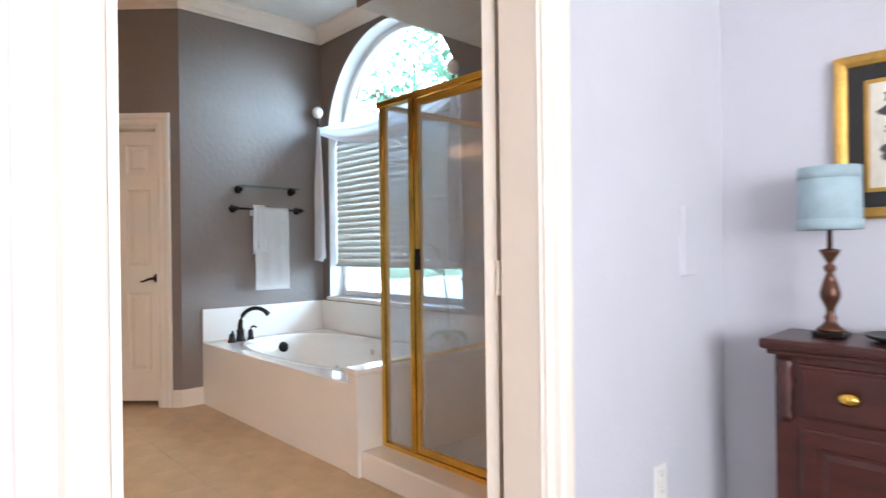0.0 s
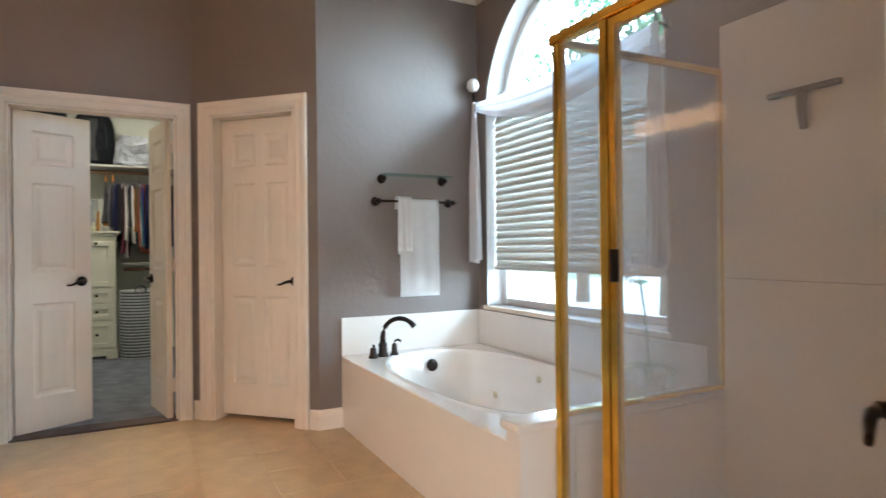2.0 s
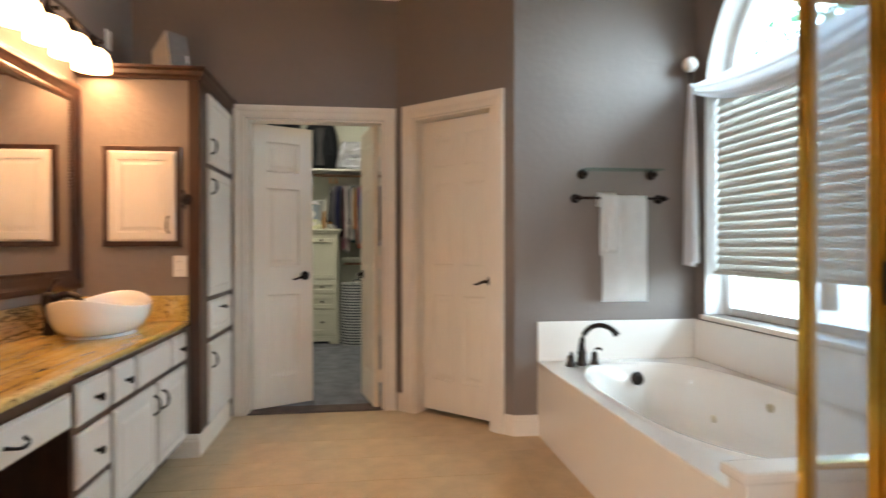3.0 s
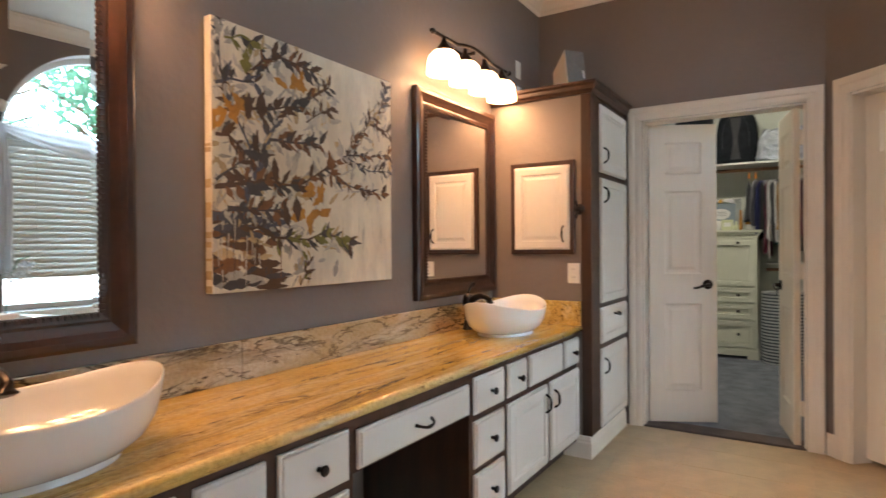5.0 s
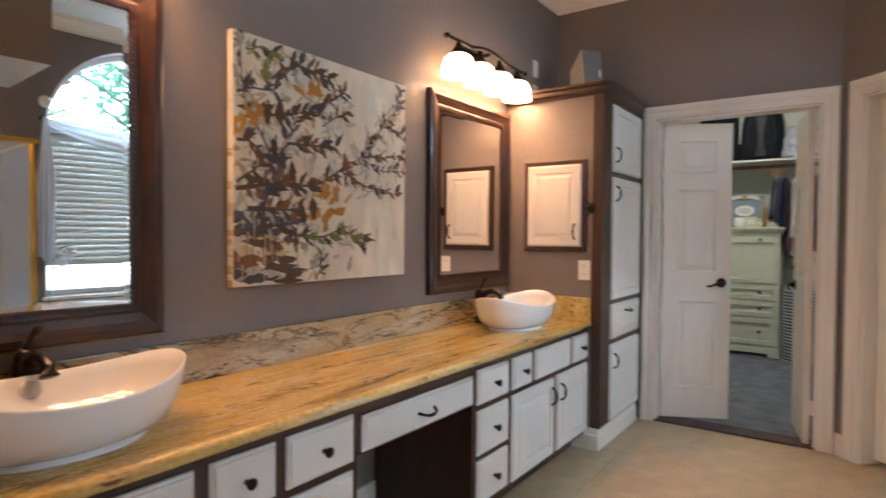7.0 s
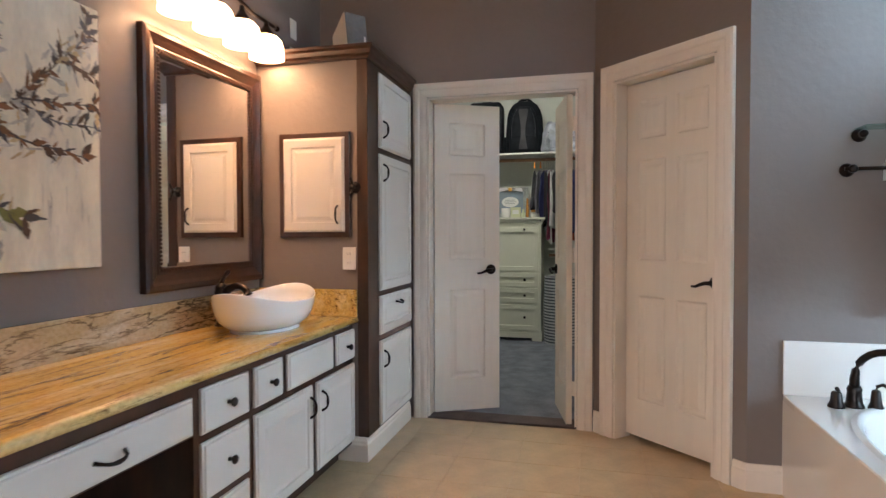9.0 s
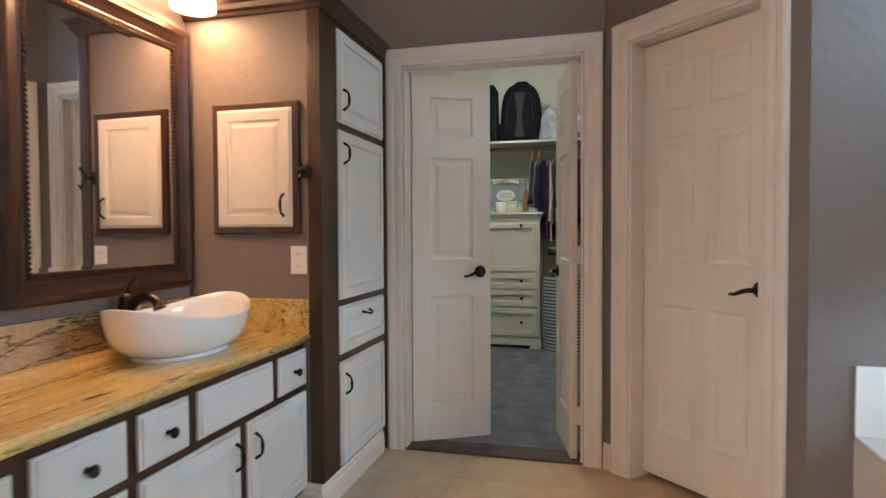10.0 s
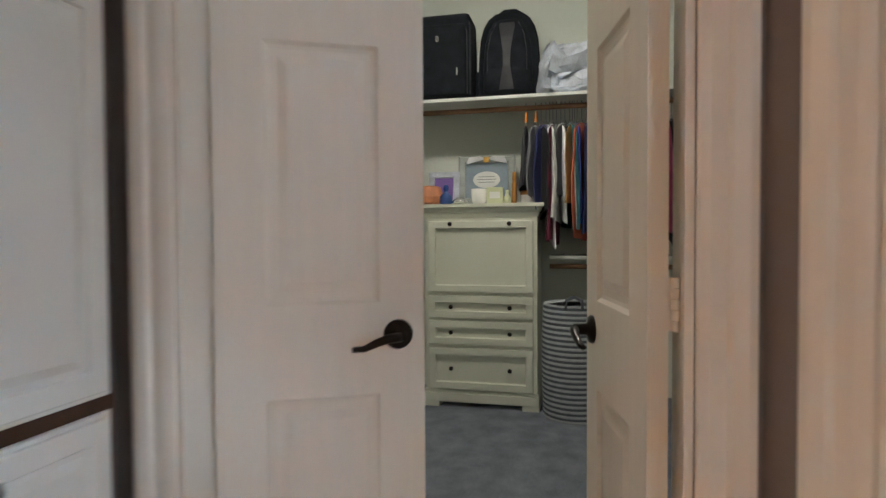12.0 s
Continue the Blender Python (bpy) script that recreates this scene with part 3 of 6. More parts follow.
def vanity_base(name, sgn, mid, label):
    """Drawer stack beside the knee space, then a door pair below a false front. sgn: -1 runs to -x."""
    th = thing(name, Matrix(), label, "vanity cabinet", "vanity base units")
    X = lambda d: mid + sgn * d
    xe = X(1.606)
    carcass(th, min(X(0.345), xe), max(X(0.345), xe))
    for za, zb in ((0.54, 0.688), (0.325, 0.512), (0.115, 0.298)):
        front(th, "drawer", X(0.372), X(0.635), za, zb, True, "knob")
    front(th, "drawer", X(0.675), X(0.872), 0.54, 0.688, True, "knob")
    front(th, "false_front", X(0.915), X(1.340), 0.54, 0.688, True, "")
    front(th, "drawer", X(1.385), X(1.598), 0.54, 0.688, True, "knob")
    far = "left" if sgn < 0 else "right"
    near = "right" if sgn < 0 else "left"
    front(th, "cabinet_door", X(0.675), X(1.128), 0.110, 0.512, False, far)
    front(th, "cabinet_door", X(1.172), X(1.598), 0.110, 0.512, False, near)
    return th


KM = -2.30
vanity_base("vanity_cabinet", -1, KM, "white-fronted vanity cabinet with dark frame and bronze pulls")
vanity_base("vanity_cabinet", 1, KM, "white-fronted vanity cabinet with dark frame and bronze pulls")
th = thing("knee_drawer_unit", Matrix(), "white pencil drawer with bronze pull over the dark knee space", "drawer")
part("apron", bx(KM - 0.345, KM + 0.345, SY + 0.10, FY - 0.001, 0.545, 0.715), DKWOOD, th)
front(th, "drawer", KM - 0.33, KM + 0.33, 0.555, 0.672, True, "bar")
structure("baseboard_knee_space", bx(KM - 0.345, KM + 0.345, SY, SY + 0.015, 0, 0.10, 0.004), TRIM, "white baseboard under the vanity's knee space", "baseboard")

CTZ = 0.752
th = thing("countertop", Matrix(), "polished golden granite worktop with dark veins", "countertop")
part("slab", bx(-3.896, EX - 0.002, SY + 0.001, -0.016, 0.716, CTZ), GRANITE, th)
bm = bmesh.new()
rings = []
for x in (-3.896, EX - 0.002):
    rings.append([bm.verts.new((x, -0.016 + 0.018 * math.cos(a), 0.734 + 0.018 * math.sin(a))) for a in [radians(-90 + 15 * k) for k in range(13)]])
for k in range(12):
    bm.faces.new((rings[0][k], rings[0][k + 1], rings[1][k + 1], rings[1][k]))
for g in rings:
    bm.faces.new(g)
part("front_edge", bm, GRANITE, th, "rounded polished front edge", True)
th = thing("backsplash", Matrix(), "golden veined granite backsplash along the wall", "backsplash")
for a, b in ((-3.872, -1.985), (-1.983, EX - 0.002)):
    part("slab", bx(a, b, SY + 0.001, SY + 0.022, CTZ + 0.001, CTZ + 0.142, 0.003), GRANITESHADE, th)
part("side_slab", bx(-3.895, -3.874, SY + 0.002, -0.004, CTZ + 0.001, CTZ + 0.142, 0.003), GRANITE, th)


def vessel_sink(x, y, group):
    """Boat-shaped oval bowl whose ends rise, on a low foot."""
    th = thing("vessel_sink", pose(x, y, CTZ), "glossy white porcelain oval vessel sink on the granite counter", "sink", group)
    seg = 64
    A, B = 0.288, 0.20

    bm = bmesh.new()
    outer = [(0.63, 0.010, 0), (0.76, 0.022, 0.02), (0.87, 0.044, 0.12), (0.945, 0.074, 0.35), (0.985, 0.105, 0.7), (1.0, 0.130, 1), (0.995, 0.136, 1), (0.977, 0.134, 1),
             (0.95, 0.112, 0.75), (0.89, 0.082, 0.36), (0.77, 0.054, 0.10), (0.55, 0.036, 0.02), (0.25, 0.030, 0), (0.04, 0.028, 0)]
    rings = []
    for s, z, up in outer:
        rr = []
        for k in range(seg):
            a = 2 * math.pi * k / seg
            rr.append(bm.verts.new((A * s * math.cos(a), B * s * math.sin(a), z + up * 0.048 * abs(math.cos(a)) ** 2.4)))
        rings.append(rr)
    for p, q in zip(rings, rings[1:]):
        for k in range(seg):
            bm.faces.new((p[k], p[(k + 1) % seg], q[(k + 1) % seg], q[k]))
    bm.faces.new(rings[-1])
    bm.faces.new(rings[0][::-1])
    part("bowl", bm, PORC, th, "", True)
    fm = Matrix.Diagonal((1.0, B / A * 1.05, 1, 1))
    part("foot", lathe([(0.190, 0.0), (0.190, 0.004), (0.182, 0.010), (0.178, 0.018), (0.17, 0.024)], 48, fm), PORC, th, "", True)
    part("drain", lathe([(0.022, 0.031), (0.022, 0.036), (0.012, 0.038), (0, 0.038)], 20), BRONZE, th, "bronze drain", True)
    om = Matrix.Translation((0.0, -B * 0.925, 0.100)) @ Matrix.Rotation(radians(-62), 4, "X")
    part("overflow_cap", lathe([(0.024, -0.004), (0.024, 0.005), (0.019, 0.009), (0, 0.010)], 24, om), NICKEL, th, "brushed metal overflow cap", True)
    return th


def basin_faucet(x, y):
    th = thing("basin_faucet", pose(x, y, CTZ), "oil-rubbed bronze tall basin faucet behind the sink", "faucet", "basin faucets")
    part("column", lathe([(0.032, 0), (0.032, 0.005), (0.027, 0.012), (0.021, 0.05), (0.019, 0.08), (0.024, 0.11), (0.031, 0.135), (0.032, 0.158), (0.027, 0.172), (0.029, 0.177), (0.024, 0.190), (0.014, 0.199), (0, 0.202)], 24), BRONZE, th, "", True)
    part("spout", tube([(0, 0.012, 0.150), (0, 0.045, 0.176), (0, 0.080, 0.188), (0, 0.112, 0.183), (0, 0.132, 0.166), (0, 0.138, 0.150), (0, 0.140, 0.146)], [0.024, 0.019, 0.016, 0.015, 0.017, 0.022, 0.024], 14), BRONZE, th, "", True)
    part("lever", tube([(0, 0, 0.190), (-0.004, 0.004, 0.212), (-0.012, 0.012, 0.232), (-0.020, 0.022, 0.250), (-0.026, 0.030, 0.258)], [0.014, 0.010, 0.008, 0.012, 0.008], 12), BRONZE, th, "", True)
    return th


for sx in (-1.20, -3.455):
    vessel_sink(sx, -0.268, "vessel sinks")
    basin_faucet(sx - 0.01, -0.505)


def framed_mirror(x, label, hang, out):
    w, h, z0 = 0.85, 1.08, 0.94
    th = thing("wall_mirror", pose(x, SY + 0.002 + out, z0 + h / 2, 0, 0, hang), label, "mirror", "vanity mirrors")
    part("frame", ringframe(w, h, [(0, 0), (0, 0.030), (0.010, 0.036), (0.028, 0.038), (0.045, 0.030), (0.070, 0.022), (0.078, 0.024), (0.088, 0.022), (0.10, 0.018), (0.10, 0)]), FRAMEW, th, "bronze-brown carved wooden frame")
    bm = bmesh.new()
    step = 0.0165
    a, b = w / 2 - 0.092, h / 2 - 0.092
    nx, nz = int(2 * a / step), int(2 * b / step)
    pts = [(-a + (k + 0.5) * 2 * a / nx, s * b) for k in range(nx) for s in (-1, 1)] + [(s * a, -b + (k + 0.5) * 2 * b / nz) for k in range(nz) for s in (-1, 1)]
    for px, pz in pts:
        box(bm, px - 0.0055, px + 0.0055, 0.018, 0.0275, pz - 0.0055, pz + 0.0055)
    part("bead_moulding", bm, FRAMEW, th, "beaded inner edge")
    bm = bmesh.new()
    rings = []
    for d, y in ((0.099, 0.0095), (0.117, 0.0105)):
        p, q = w / 2 - d, h / 2 - d
        rings.append([bm.verts.new(v) for v in ((-p, y, -q), (p, y, -q), (p, y, q), (-p, y, q))])
    for k in range(4):
        bm.faces.new((rings[0][k], rings[0][(k + 1) % 4], rings[1][(k + 1) % 4], rings[1][k]))
    bm.faces.new(rings[1])
    part("mirror_glass", bm, MIRROR, th, "bevelled silvered glass").rotation_euler = (0, 0, radians(-1.4))
    return th


framed_mirror(-3.465, "wall mirror with faceted edge in a bronze-brown wooden frame", 0, 0)
framed_mirror(-1.175, "wall mirror with faceted edge in a bronze-brown wooden frame", -1.0, 0.0075)


def vanity_light(x):
    th = thing("vanity_light", pose(x, SY, 2.13), "lit bronze vanity light with four opal glass shades", "wall light", "vanity lights")
    part("wall_plate", bx(-0.10, 0.10, 0.001, 0.022, 0.06, 0.18, 0.006), BRONZE, th)
    part("arm", tube([(0, 0.01, 0.13), (0, 0.08, 0.14), (0, 0.13, 0.145)], 0.010), BRONZE, th, "", True)
    pts = [(-0.42, 0.13, 0.135)]
    for k in range(25):
        s = -1 + k / 12
        pts.append((0.38 * s, 0.13, 0.135 + 0.03 * math.cos(s * math.pi * 1.0) * (abs(s) < 0.55)))
    pts.append((0.42, 0.13, 0.135))
    part("bar", tube(pts, 0.0095, 10), BRONZE, th, "", True)
    for s in (-1, 1):
        part("finial", lathe([(0.002, -0.02), (0.014, -0.008), (0.016, 0.004), (0.009, 0.016), (0.004, 0.022)], 14, Matrix.Translation((0.425 * s, 0.13, 0.135)) @ Matrix.Rotation(radians(90), 4, "Y")), BRONZE, th, "", True)
    for k in range(4):
        xx = -0.322 + 0.2147 * k
        m = Matrix.Translation((xx, 0.13, 0))
        part("socket", lathe([(0.012, 0.135), (0.013, 0.115), (0.022, 0.10), (0.034, 0.082), (0.038, 0.068), (0.03, 0.066)], 18, m), BRONZE, th, "", True)
        part("shade", lathe([(0.032, 0.068), (0.055, 0.060), (0.074, 0.040), (0.084, 0.010), (0.087, -0.030), (0.088, -0.052), (0.084, -0.052), (0.080, -0.010), (0.070, 0.030), (0.03, 0.058)], 28, m), OPAL, th, "glowing opal glass bell shade", True)
        part("bulb", lathe([(0.004, 0.055), (0.020, 0.03), (0.028, 0.0), (0.020, -0.022), (0.004, -0.03)], 16, m), BULB, th, "", True)
    return th


BULB = glowing("lit_bulb", (1.0, 0.56, 0.31), 108.0)
vanity_light(-3.465)
vanity_light(-1.175)


# ---- canvas painting ----
def canvas_painting():
    W, H, D = 0.962, 0.913, 0.036
    th = thing("canvas_painting", pose(-2.338, SY + 0.002, 1.062), "unframed square canvas painted with leafy branches in ochre and slate", "painting")
    part("canvas", bx(-W / 2, W / 2, 0, D, 0, H, 0.004), CANVAS, th)
    rng = random.Random(11)
    layers = {k: bmesh.new() for k in PAINTS}
    depth = [D + 0.0006]

    def poly(col, pts):
        bm = layers[col]
        depth[0] += 0.0000025
        pts = [(min(W / 2, max(-W / 2, px)), min(H, max(0.0, pz))) for px, pz in pts]
        try:
            bm.faces.new([bm.verts.new((px, depth[0], pz)) for px, pz in pts])
        except ValueError:
            pass

    def stroke(col, pts, r0, r1):
        n = len(pts)
        for i in range(n - 1):
            (xa, za), (xb, zb) = pts[i], pts[i + 1]
            d = math.hypot(xb - xa, zb - za) or 1e-6
            nx, nz = -(zb - za) / d, (xb - xa) / d
            ra, rb = r0 + (r1 - r0) * i / (n - 1), r0 + (r1 - r0) * (i + 1) / (n - 1)
            poly(col, [(xa + nx * ra, za + nz * ra), (xb + nx * rb, zb + nz * rb), (xb - nx * rb, zb - nz * rb), (xa - nx * ra, za - nz * ra)])

    def leaf(col, x, z, ang, ln, wd):
        c, s = math.cos(ang), math.sin(ang)
        pts = []
        for k in range(8):
            t = k / 8
            pts.append((t, math.sin(math.pi * t ** 0.8) * (1 + 0.42 * rng.uniform(-1, 1))))
        up = [(ln * t, wd * v) for t, v in pts] + [(ln, 0)]
        dn = [(ln * t, -wd * v) for t, v in pts[:0:-1]]
        poly(col, [(x + c * a - s * b, z + s * a + c * b) for a, b in up + dn])

    def V(u, z):
        return (0.5 - u) * W, z * H

    def twig(cols, pts, r, n=2, big=1.0):
        """A painted twig through (u, z) points of the canvas with leaves along it."""
        xy = [V(*p) for p in pts]
        fine = []
        for (xa, za), (xb, zb) in zip(xy, xy[1:]):
            m = max(2, int(math.hypot(xb - xa, zb - za) / 0.035))
            fine += [(xa + (xb - xa) * k / m + rng.uniform(-.004, .004), za + (zb - za) * k / m + rng.uniform(-.004, .004)) for k in range(m)]
        fine.append(xy[-1])
        for xb, zb in fine:
            for q in range(2):
                leaf(rng.choice(["ash", "pale", "tan", "ash"]), xb + rng.uniform(-.04, .04), zb + rng.uniform(-.04, .04), rng.uniform(-3, 3), rng.uniform(0.03, 0.08), rng.uniform(0.003, 0.010))
        stroke(cols[0], fine, r * 0.8, r * 0.3)
        for i in range(1, len(fine)):
            (xa, za), (xb, zb) = fine[i - 1], fine[i]
            a = math.atan2(zb - za, xb - xa)
            for q in range(n + 2):
                if rng.random() < 0.86:
                    L = rng.uniform(0.026, 0.088) * big
                    leaf(rng.choice(cols), xb, zb, a + rng.choice((-1, 1)) * rng.uniform(0.15, 1.15), L, L * rng.uniform(0.09, 0.19))

    def block(cols, u0, u1, z0, z1, count):
        """Layered washes laid across a part of the canvas."""
        for k in range(count):
            x, zz = V(rng.uniform(u0, u1), rng.uniform(z0, z1))
            leaf(rng.choice(cols), x, zz, rng.choice((0, math.pi)) + rng.uniform(-0.12, 0.12), rng.uniform(0.06, 0.16), rng.uniform(0.010, 0.022))

    for k in range(120):
        x, zz = V(rng.uniform(0.0, 0.62), rng.uniform(0.02, 0.97))
        leaf(rng.choice(["pale", "pale", "ash", "tan"]), x, zz, rng.uniform(-3, 3), rng.uniform(0.04, 0.09), rng.uniform(0.006, 0.014))
    block(["umber", "slate", "rust", "blue"], 0.02, 0.27, 0.20, 0.31, 26)
    block(["rust", "tan", "umber"], 0.03, 0.24, 0.08, 0.19, 24)
    block(["slate", "ash", "umber"], 0.03, 0.24, 0.012, 0.07, 18)
    for k in range(34):
        x, zz = V(rng.uniform(0.02, 0.40), rng.uniform(0.08, 0.30))
        stroke(rng.choice(["rust", "slate", "umber", "pale", "pale"]), [(x, zz), (x + rng.uniform(-0.004, 0.004), zz - rng.uniform(0.03, 0.10))], 0.003, 0.001)
    for k in range(16):
        x, zz = V(rng.uniform(0.75, 0.97), rng.uniform(0.12, 0.34))
        stroke("pale", [(x, zz), (x, zz - rng.uniform(0.05, 0.12))], 0.0014, 0.0006)
    dark, brown, cool = ("slate", "umber", "rust"), ("umber", "umber", "rust", "slate"), ("blue", "slate", "umber")
    # trunk and the limbs on it
    twig(cool, ((0.11, 0.28), (0.16, 0.42), (0.21, 0.49), (0.25, 0.60), (0.29, 0.69)), 0.022, 2, 0.9)
    twig(brown, ((0.29, 0.69), (0.44, 0.79), (0.57, 0.87)), 0.014, 1, 0.8)
    twig(cool, ((0.16, 0.55), (0.11, 0.64), (0.05, 0.74), (0.03, 0.85), (0.04, 0.99)), 0.006, 1, 0.7)
    twig(("olive", "slate", "olive"), ((0.05, 0.93), (0.12, 0.96), (0.21, 0.93)), 0.005, 2)
    twig(brown, ((0.15, 0.82), (0.22, 0.89), (0.31, 0.93), (0.46, 0.92)), 0.008, 3)
    twig(cool, ((0.01, 0.76), (0.08, 0.79), (0.18, 0.80)), 0.008, 2)
    twig(brown, ((0.05, 0.67), (0.19, 0.70), (0.40, 0.75)), 0.008, 2)
    twig(dark, ((0.25, 0.59), (0.37, 0.60), (0.51, 0.61)), 0.008, 2)
    twig(brown, ((0.44, 0.69), (0.52, 0.75), (0.58, 0.78)), 0.004, 1, 0.8)
    # low limbs
    twig(brown, ((0.01, 0.39), (0.22, 0.42), (0.43, 0.42)), 0.012, 3)
    twig(dark, ((0.01, 0.41), (0.08, 0.46), (0.18, 0.53)), 0.007, 1)
    twig(brown, ((0.01, 0.58), (0.07, 0.58), (0.16, 0.51)), 0.008, 2)
    twig(("umber", "olive", "slate"), ((0.16, 0.26), (0.29, 0.20), (0.44, 0.20), (0.55, 0.23), (0.69, 0.19)), 0.008, 2)
    twig(dark, ((0.06, 0.31), (0.19, 0.31), (0.30, 0.32)), 0.012, 3)
    twig(("umber", "olive"), ((0.40, 0.01), (0.43, 0.06), (0.44, 0.11)), 0.004, 2, 0.7)
    # the open spray
    twig(brown, ((0.42, 0.43), (0.54, 0.51), (0.68, 0.58), (0.76, 0.68), (0.84, 0.76), (0.94, 0.88)), 0.006, 1, 0.8)
    twig(dark, ((0.54, 0.51), (0.68, 0.45), (0.92, 0.42)), 0.006, 1, 0.8)
    twig(cool, ((0.66, 0.58), (0.82, 0.53), (0.97, 0.54)), 0.005, 1, 0.8)
    twig(dark, ((0.68, 0.59), (0.84, 0.60), (0.97, 0.63)), 0.005, 1, 0.8)
    twig(brown, ((0.84, 0.76), (0.92, 0.75), (0.98, 0.73)), 0.005, 1, 0.8)
    twig(cool, ((0.90, 0.82), (0.94, 0.89), (0.95, 0.96)), 0.004, 2, 0.8)
    for u, z in ((0.36, 0.83), (0.40, 0.86), (0.07, 0.68), (0.13, 0.70), (0.49, 0.42), (0.51, 0.37), (0.52, 0.31), (0.44, 0.29), (0.02, 0.59)):
        x, zz = V(u, z)
        for q in range(3):
            leaf("ochre", x + rng.uniform(-.02, .02), zz + rng.uniform(-.02, .02), rng.uniform(-3, 3), rng.uniform(0.05, 0.09), rng.uniform(0.012, 0.020))
    for col, u, z in (("umber", 0.15, 0.65), ("umber", 0.21, 0.66), ("rust", 0.59, 0.49), ("umber", 0.34, 0.25), ("umber", 0.39, 0.27), ("umber", 0.28, 0.42), ("slate", 0.23, 0.47), ("olive", 0.14, 0.82)):
        x, zz = V(u, z)
        leaf(col, x, zz, 1.5 + rng.uniform(-.2, .2), 0.10, 0.020)
    for col, bm in layers.items():
        part("painted_foliage", bm, PAINTS[col], th)["kind"] = "stuff"
    bm = bmesh.new()
    r2 = random.Random(5)
    z = 0.004
    while z < H * 0.62:
        hgt = r2.uniform(0.008, 0.03)
        if r2.random() < 1.0 - z / H:
            box(bm, W / 2, W / 2 + 0.0006, 0.003, D - 0.003, z, min(H - 0.004, z + hgt))
        z += hgt * r2.uniform(1.0, 2.2) + 0.0005
    part("painted_edge", bm, PAINTS["tan"], th)["kind"] = "stuff"


CANVAS = mat("painted_canvas", (0.74, 0.69, 0.58), 0.8, 0, 0.20, 4, 0.3, 200, stretch=(3, 1, 1))
PAINTS = {k: mat("paint_" + k, c, 0.7, 0, 0.45, 9, 0.2, 150) for k, c in dict(slate=(0.058, 0.053, 0.056), umber=(0.085, 0.046, 0.027), blue=(0.080, 0.088, 0.115), ochre=(0.46, 0.22, 0.04),
                                                                      olive=(0.20, 0.19, 0.05), ash=(0.40, 0.385, 0.35), rust=(0.19, 0.085, 0.034), pale=(0.52, 0.49, 0.44), tan=(0.50, 0.38, 0.22)).items()}
canvas_painting()

# ---- tall linen cabinet ----
TX0, TX1, TY = -4.622, -3.9, 0.052
th = thing("linen_cabinet", Matrix(), "tall linen cabinet with white doors, dark frame and taupe side", "cabinet")
part("body", bx(TX0, TX1 - 0.003, SY + 0.003, TY - 0.02, 0.001, 2.075), WALL, th, "taupe painted textured side")
part("face_frame", bx(TX0, TX1 - 0.004, TY - 0.02, TY, 0.126, 2.075), DKWOOD, th, "dark stained face frame")
part("corner_post", bx(TX1 - 0.003, TX1 + 0.006, TY - 0.055, TY + 0.004, 0.126, 2.075, 0.003), DKWOOD, th, "dark stained corner post")
prof = [(0, 2.075), (0.012, 2.075), (0.016, 2.088), (0.028, 2.098), (0.032, 2.118), (0.045, 2.128), (0.045, 2.142), (0, 2.142)]
part("cornice", sweep([(TX0, TY), (TX1, TY), (TX1, SY + 0.003)], prof), DKWOOD, th, "dark stained cornice")
part("top_board", bx(TX0, TX1, SY + 0.003, TY, 2.076, 2.140), DKWOOD, th)
part("plinth", sweep([(TX0, TY - 0.018), (TX1 - 0.002, TY - 0.018), (TX1 - 0.002, -0.112)], [(o * 1.3, z) for o, z in base]), TRIM, th, "white moulded plinth")
for za, zb, flat, hw in ((1.645, 2.045, False, "low"), (0.872, 1.612, False, "high"), (0.632, 0.842, False, "bar"), (0.140, 0.598, False, "high")):
    ob = part("cabinet_door" if hw != "bar" else "drawer", raised_front(0.545, zb - za, flat), CABW, th)
    ob.location = (-4.60, TY + 0.001, za)
    h = zb - za
    if hw == "bar":
        pull(ob, 0.27, 0.018, h - 0.05, False, 0.09)
    else:
        pull(ob, 0.545 - 0.035, 0.018, 0.10 if hw == "low" else h - 0.10)

# small cabinet door let into the tall cabinet's side
th = thing("medicine_cabinet", pose(TX1 - 0.002, -0.240, 1.435, 0, 0, -90), "white raised-panel medicine cabinet door in a dark frame", "cabinet")
part("frame", ringframe(0.40, 0.545, [(0, 0), (0, 0.016), (0.004, 0.020), (0.026, 0.020), (0.030, 0.012), (0.030, 0)]), DKWOOD, th, "dark stained frame")
ob = part("cabinet_door", raised_front(0.345, 0.490), CABW, th)
ob.location = (-0.1725, 0.012, -0.245)
pull(ob, 0.035, 0.018, 0.09)


def outlet(name, m, label, kind="outlet"):
    th = thing(name, m, label, kind)
    part("cover_plate", bx(-0.036, 0.036, 0, 0.006, -0.058, 0.058, 0.002), PLATE, th)
    if kind == "outlet":
        for s in (-1, 1):
            part("socket", bx(-0.016, 0.016, 0.006, 0.0085, s * 0.024 - 0.014, s * 0.024 + 0.014, 0.002), PLATE, th)
            for q in (-1, 1):
                part("slot", bx(q * 0.007 - 0.001, q * 0.007 + 0.001, 0.0085, 0.0089, s * 0.024 - 0.004, s * 0.024 + 0.006), BLACKPL, th)
    elif kind == "switch":
        part("rocker", bx(-0.016, 0.016, 0.006, 0.010, -0.033, 0.033, 0.002), PLATE, th)
    return th


outlet("wall_outlet", pose(TX1 - 0.002, -0.050, 1.053, 0, 0, -90), "ivory double power outlet on the cabinet side")
outlet("wall_plate", pose(-4.30, SY, 2.41), "blank ivory wall plate above the tall cabinet", "plate")
outlet("wall_plate", pose(-4.30, SY, 2.24), "blank ivory wall plate above the tall cabinet", "plate")
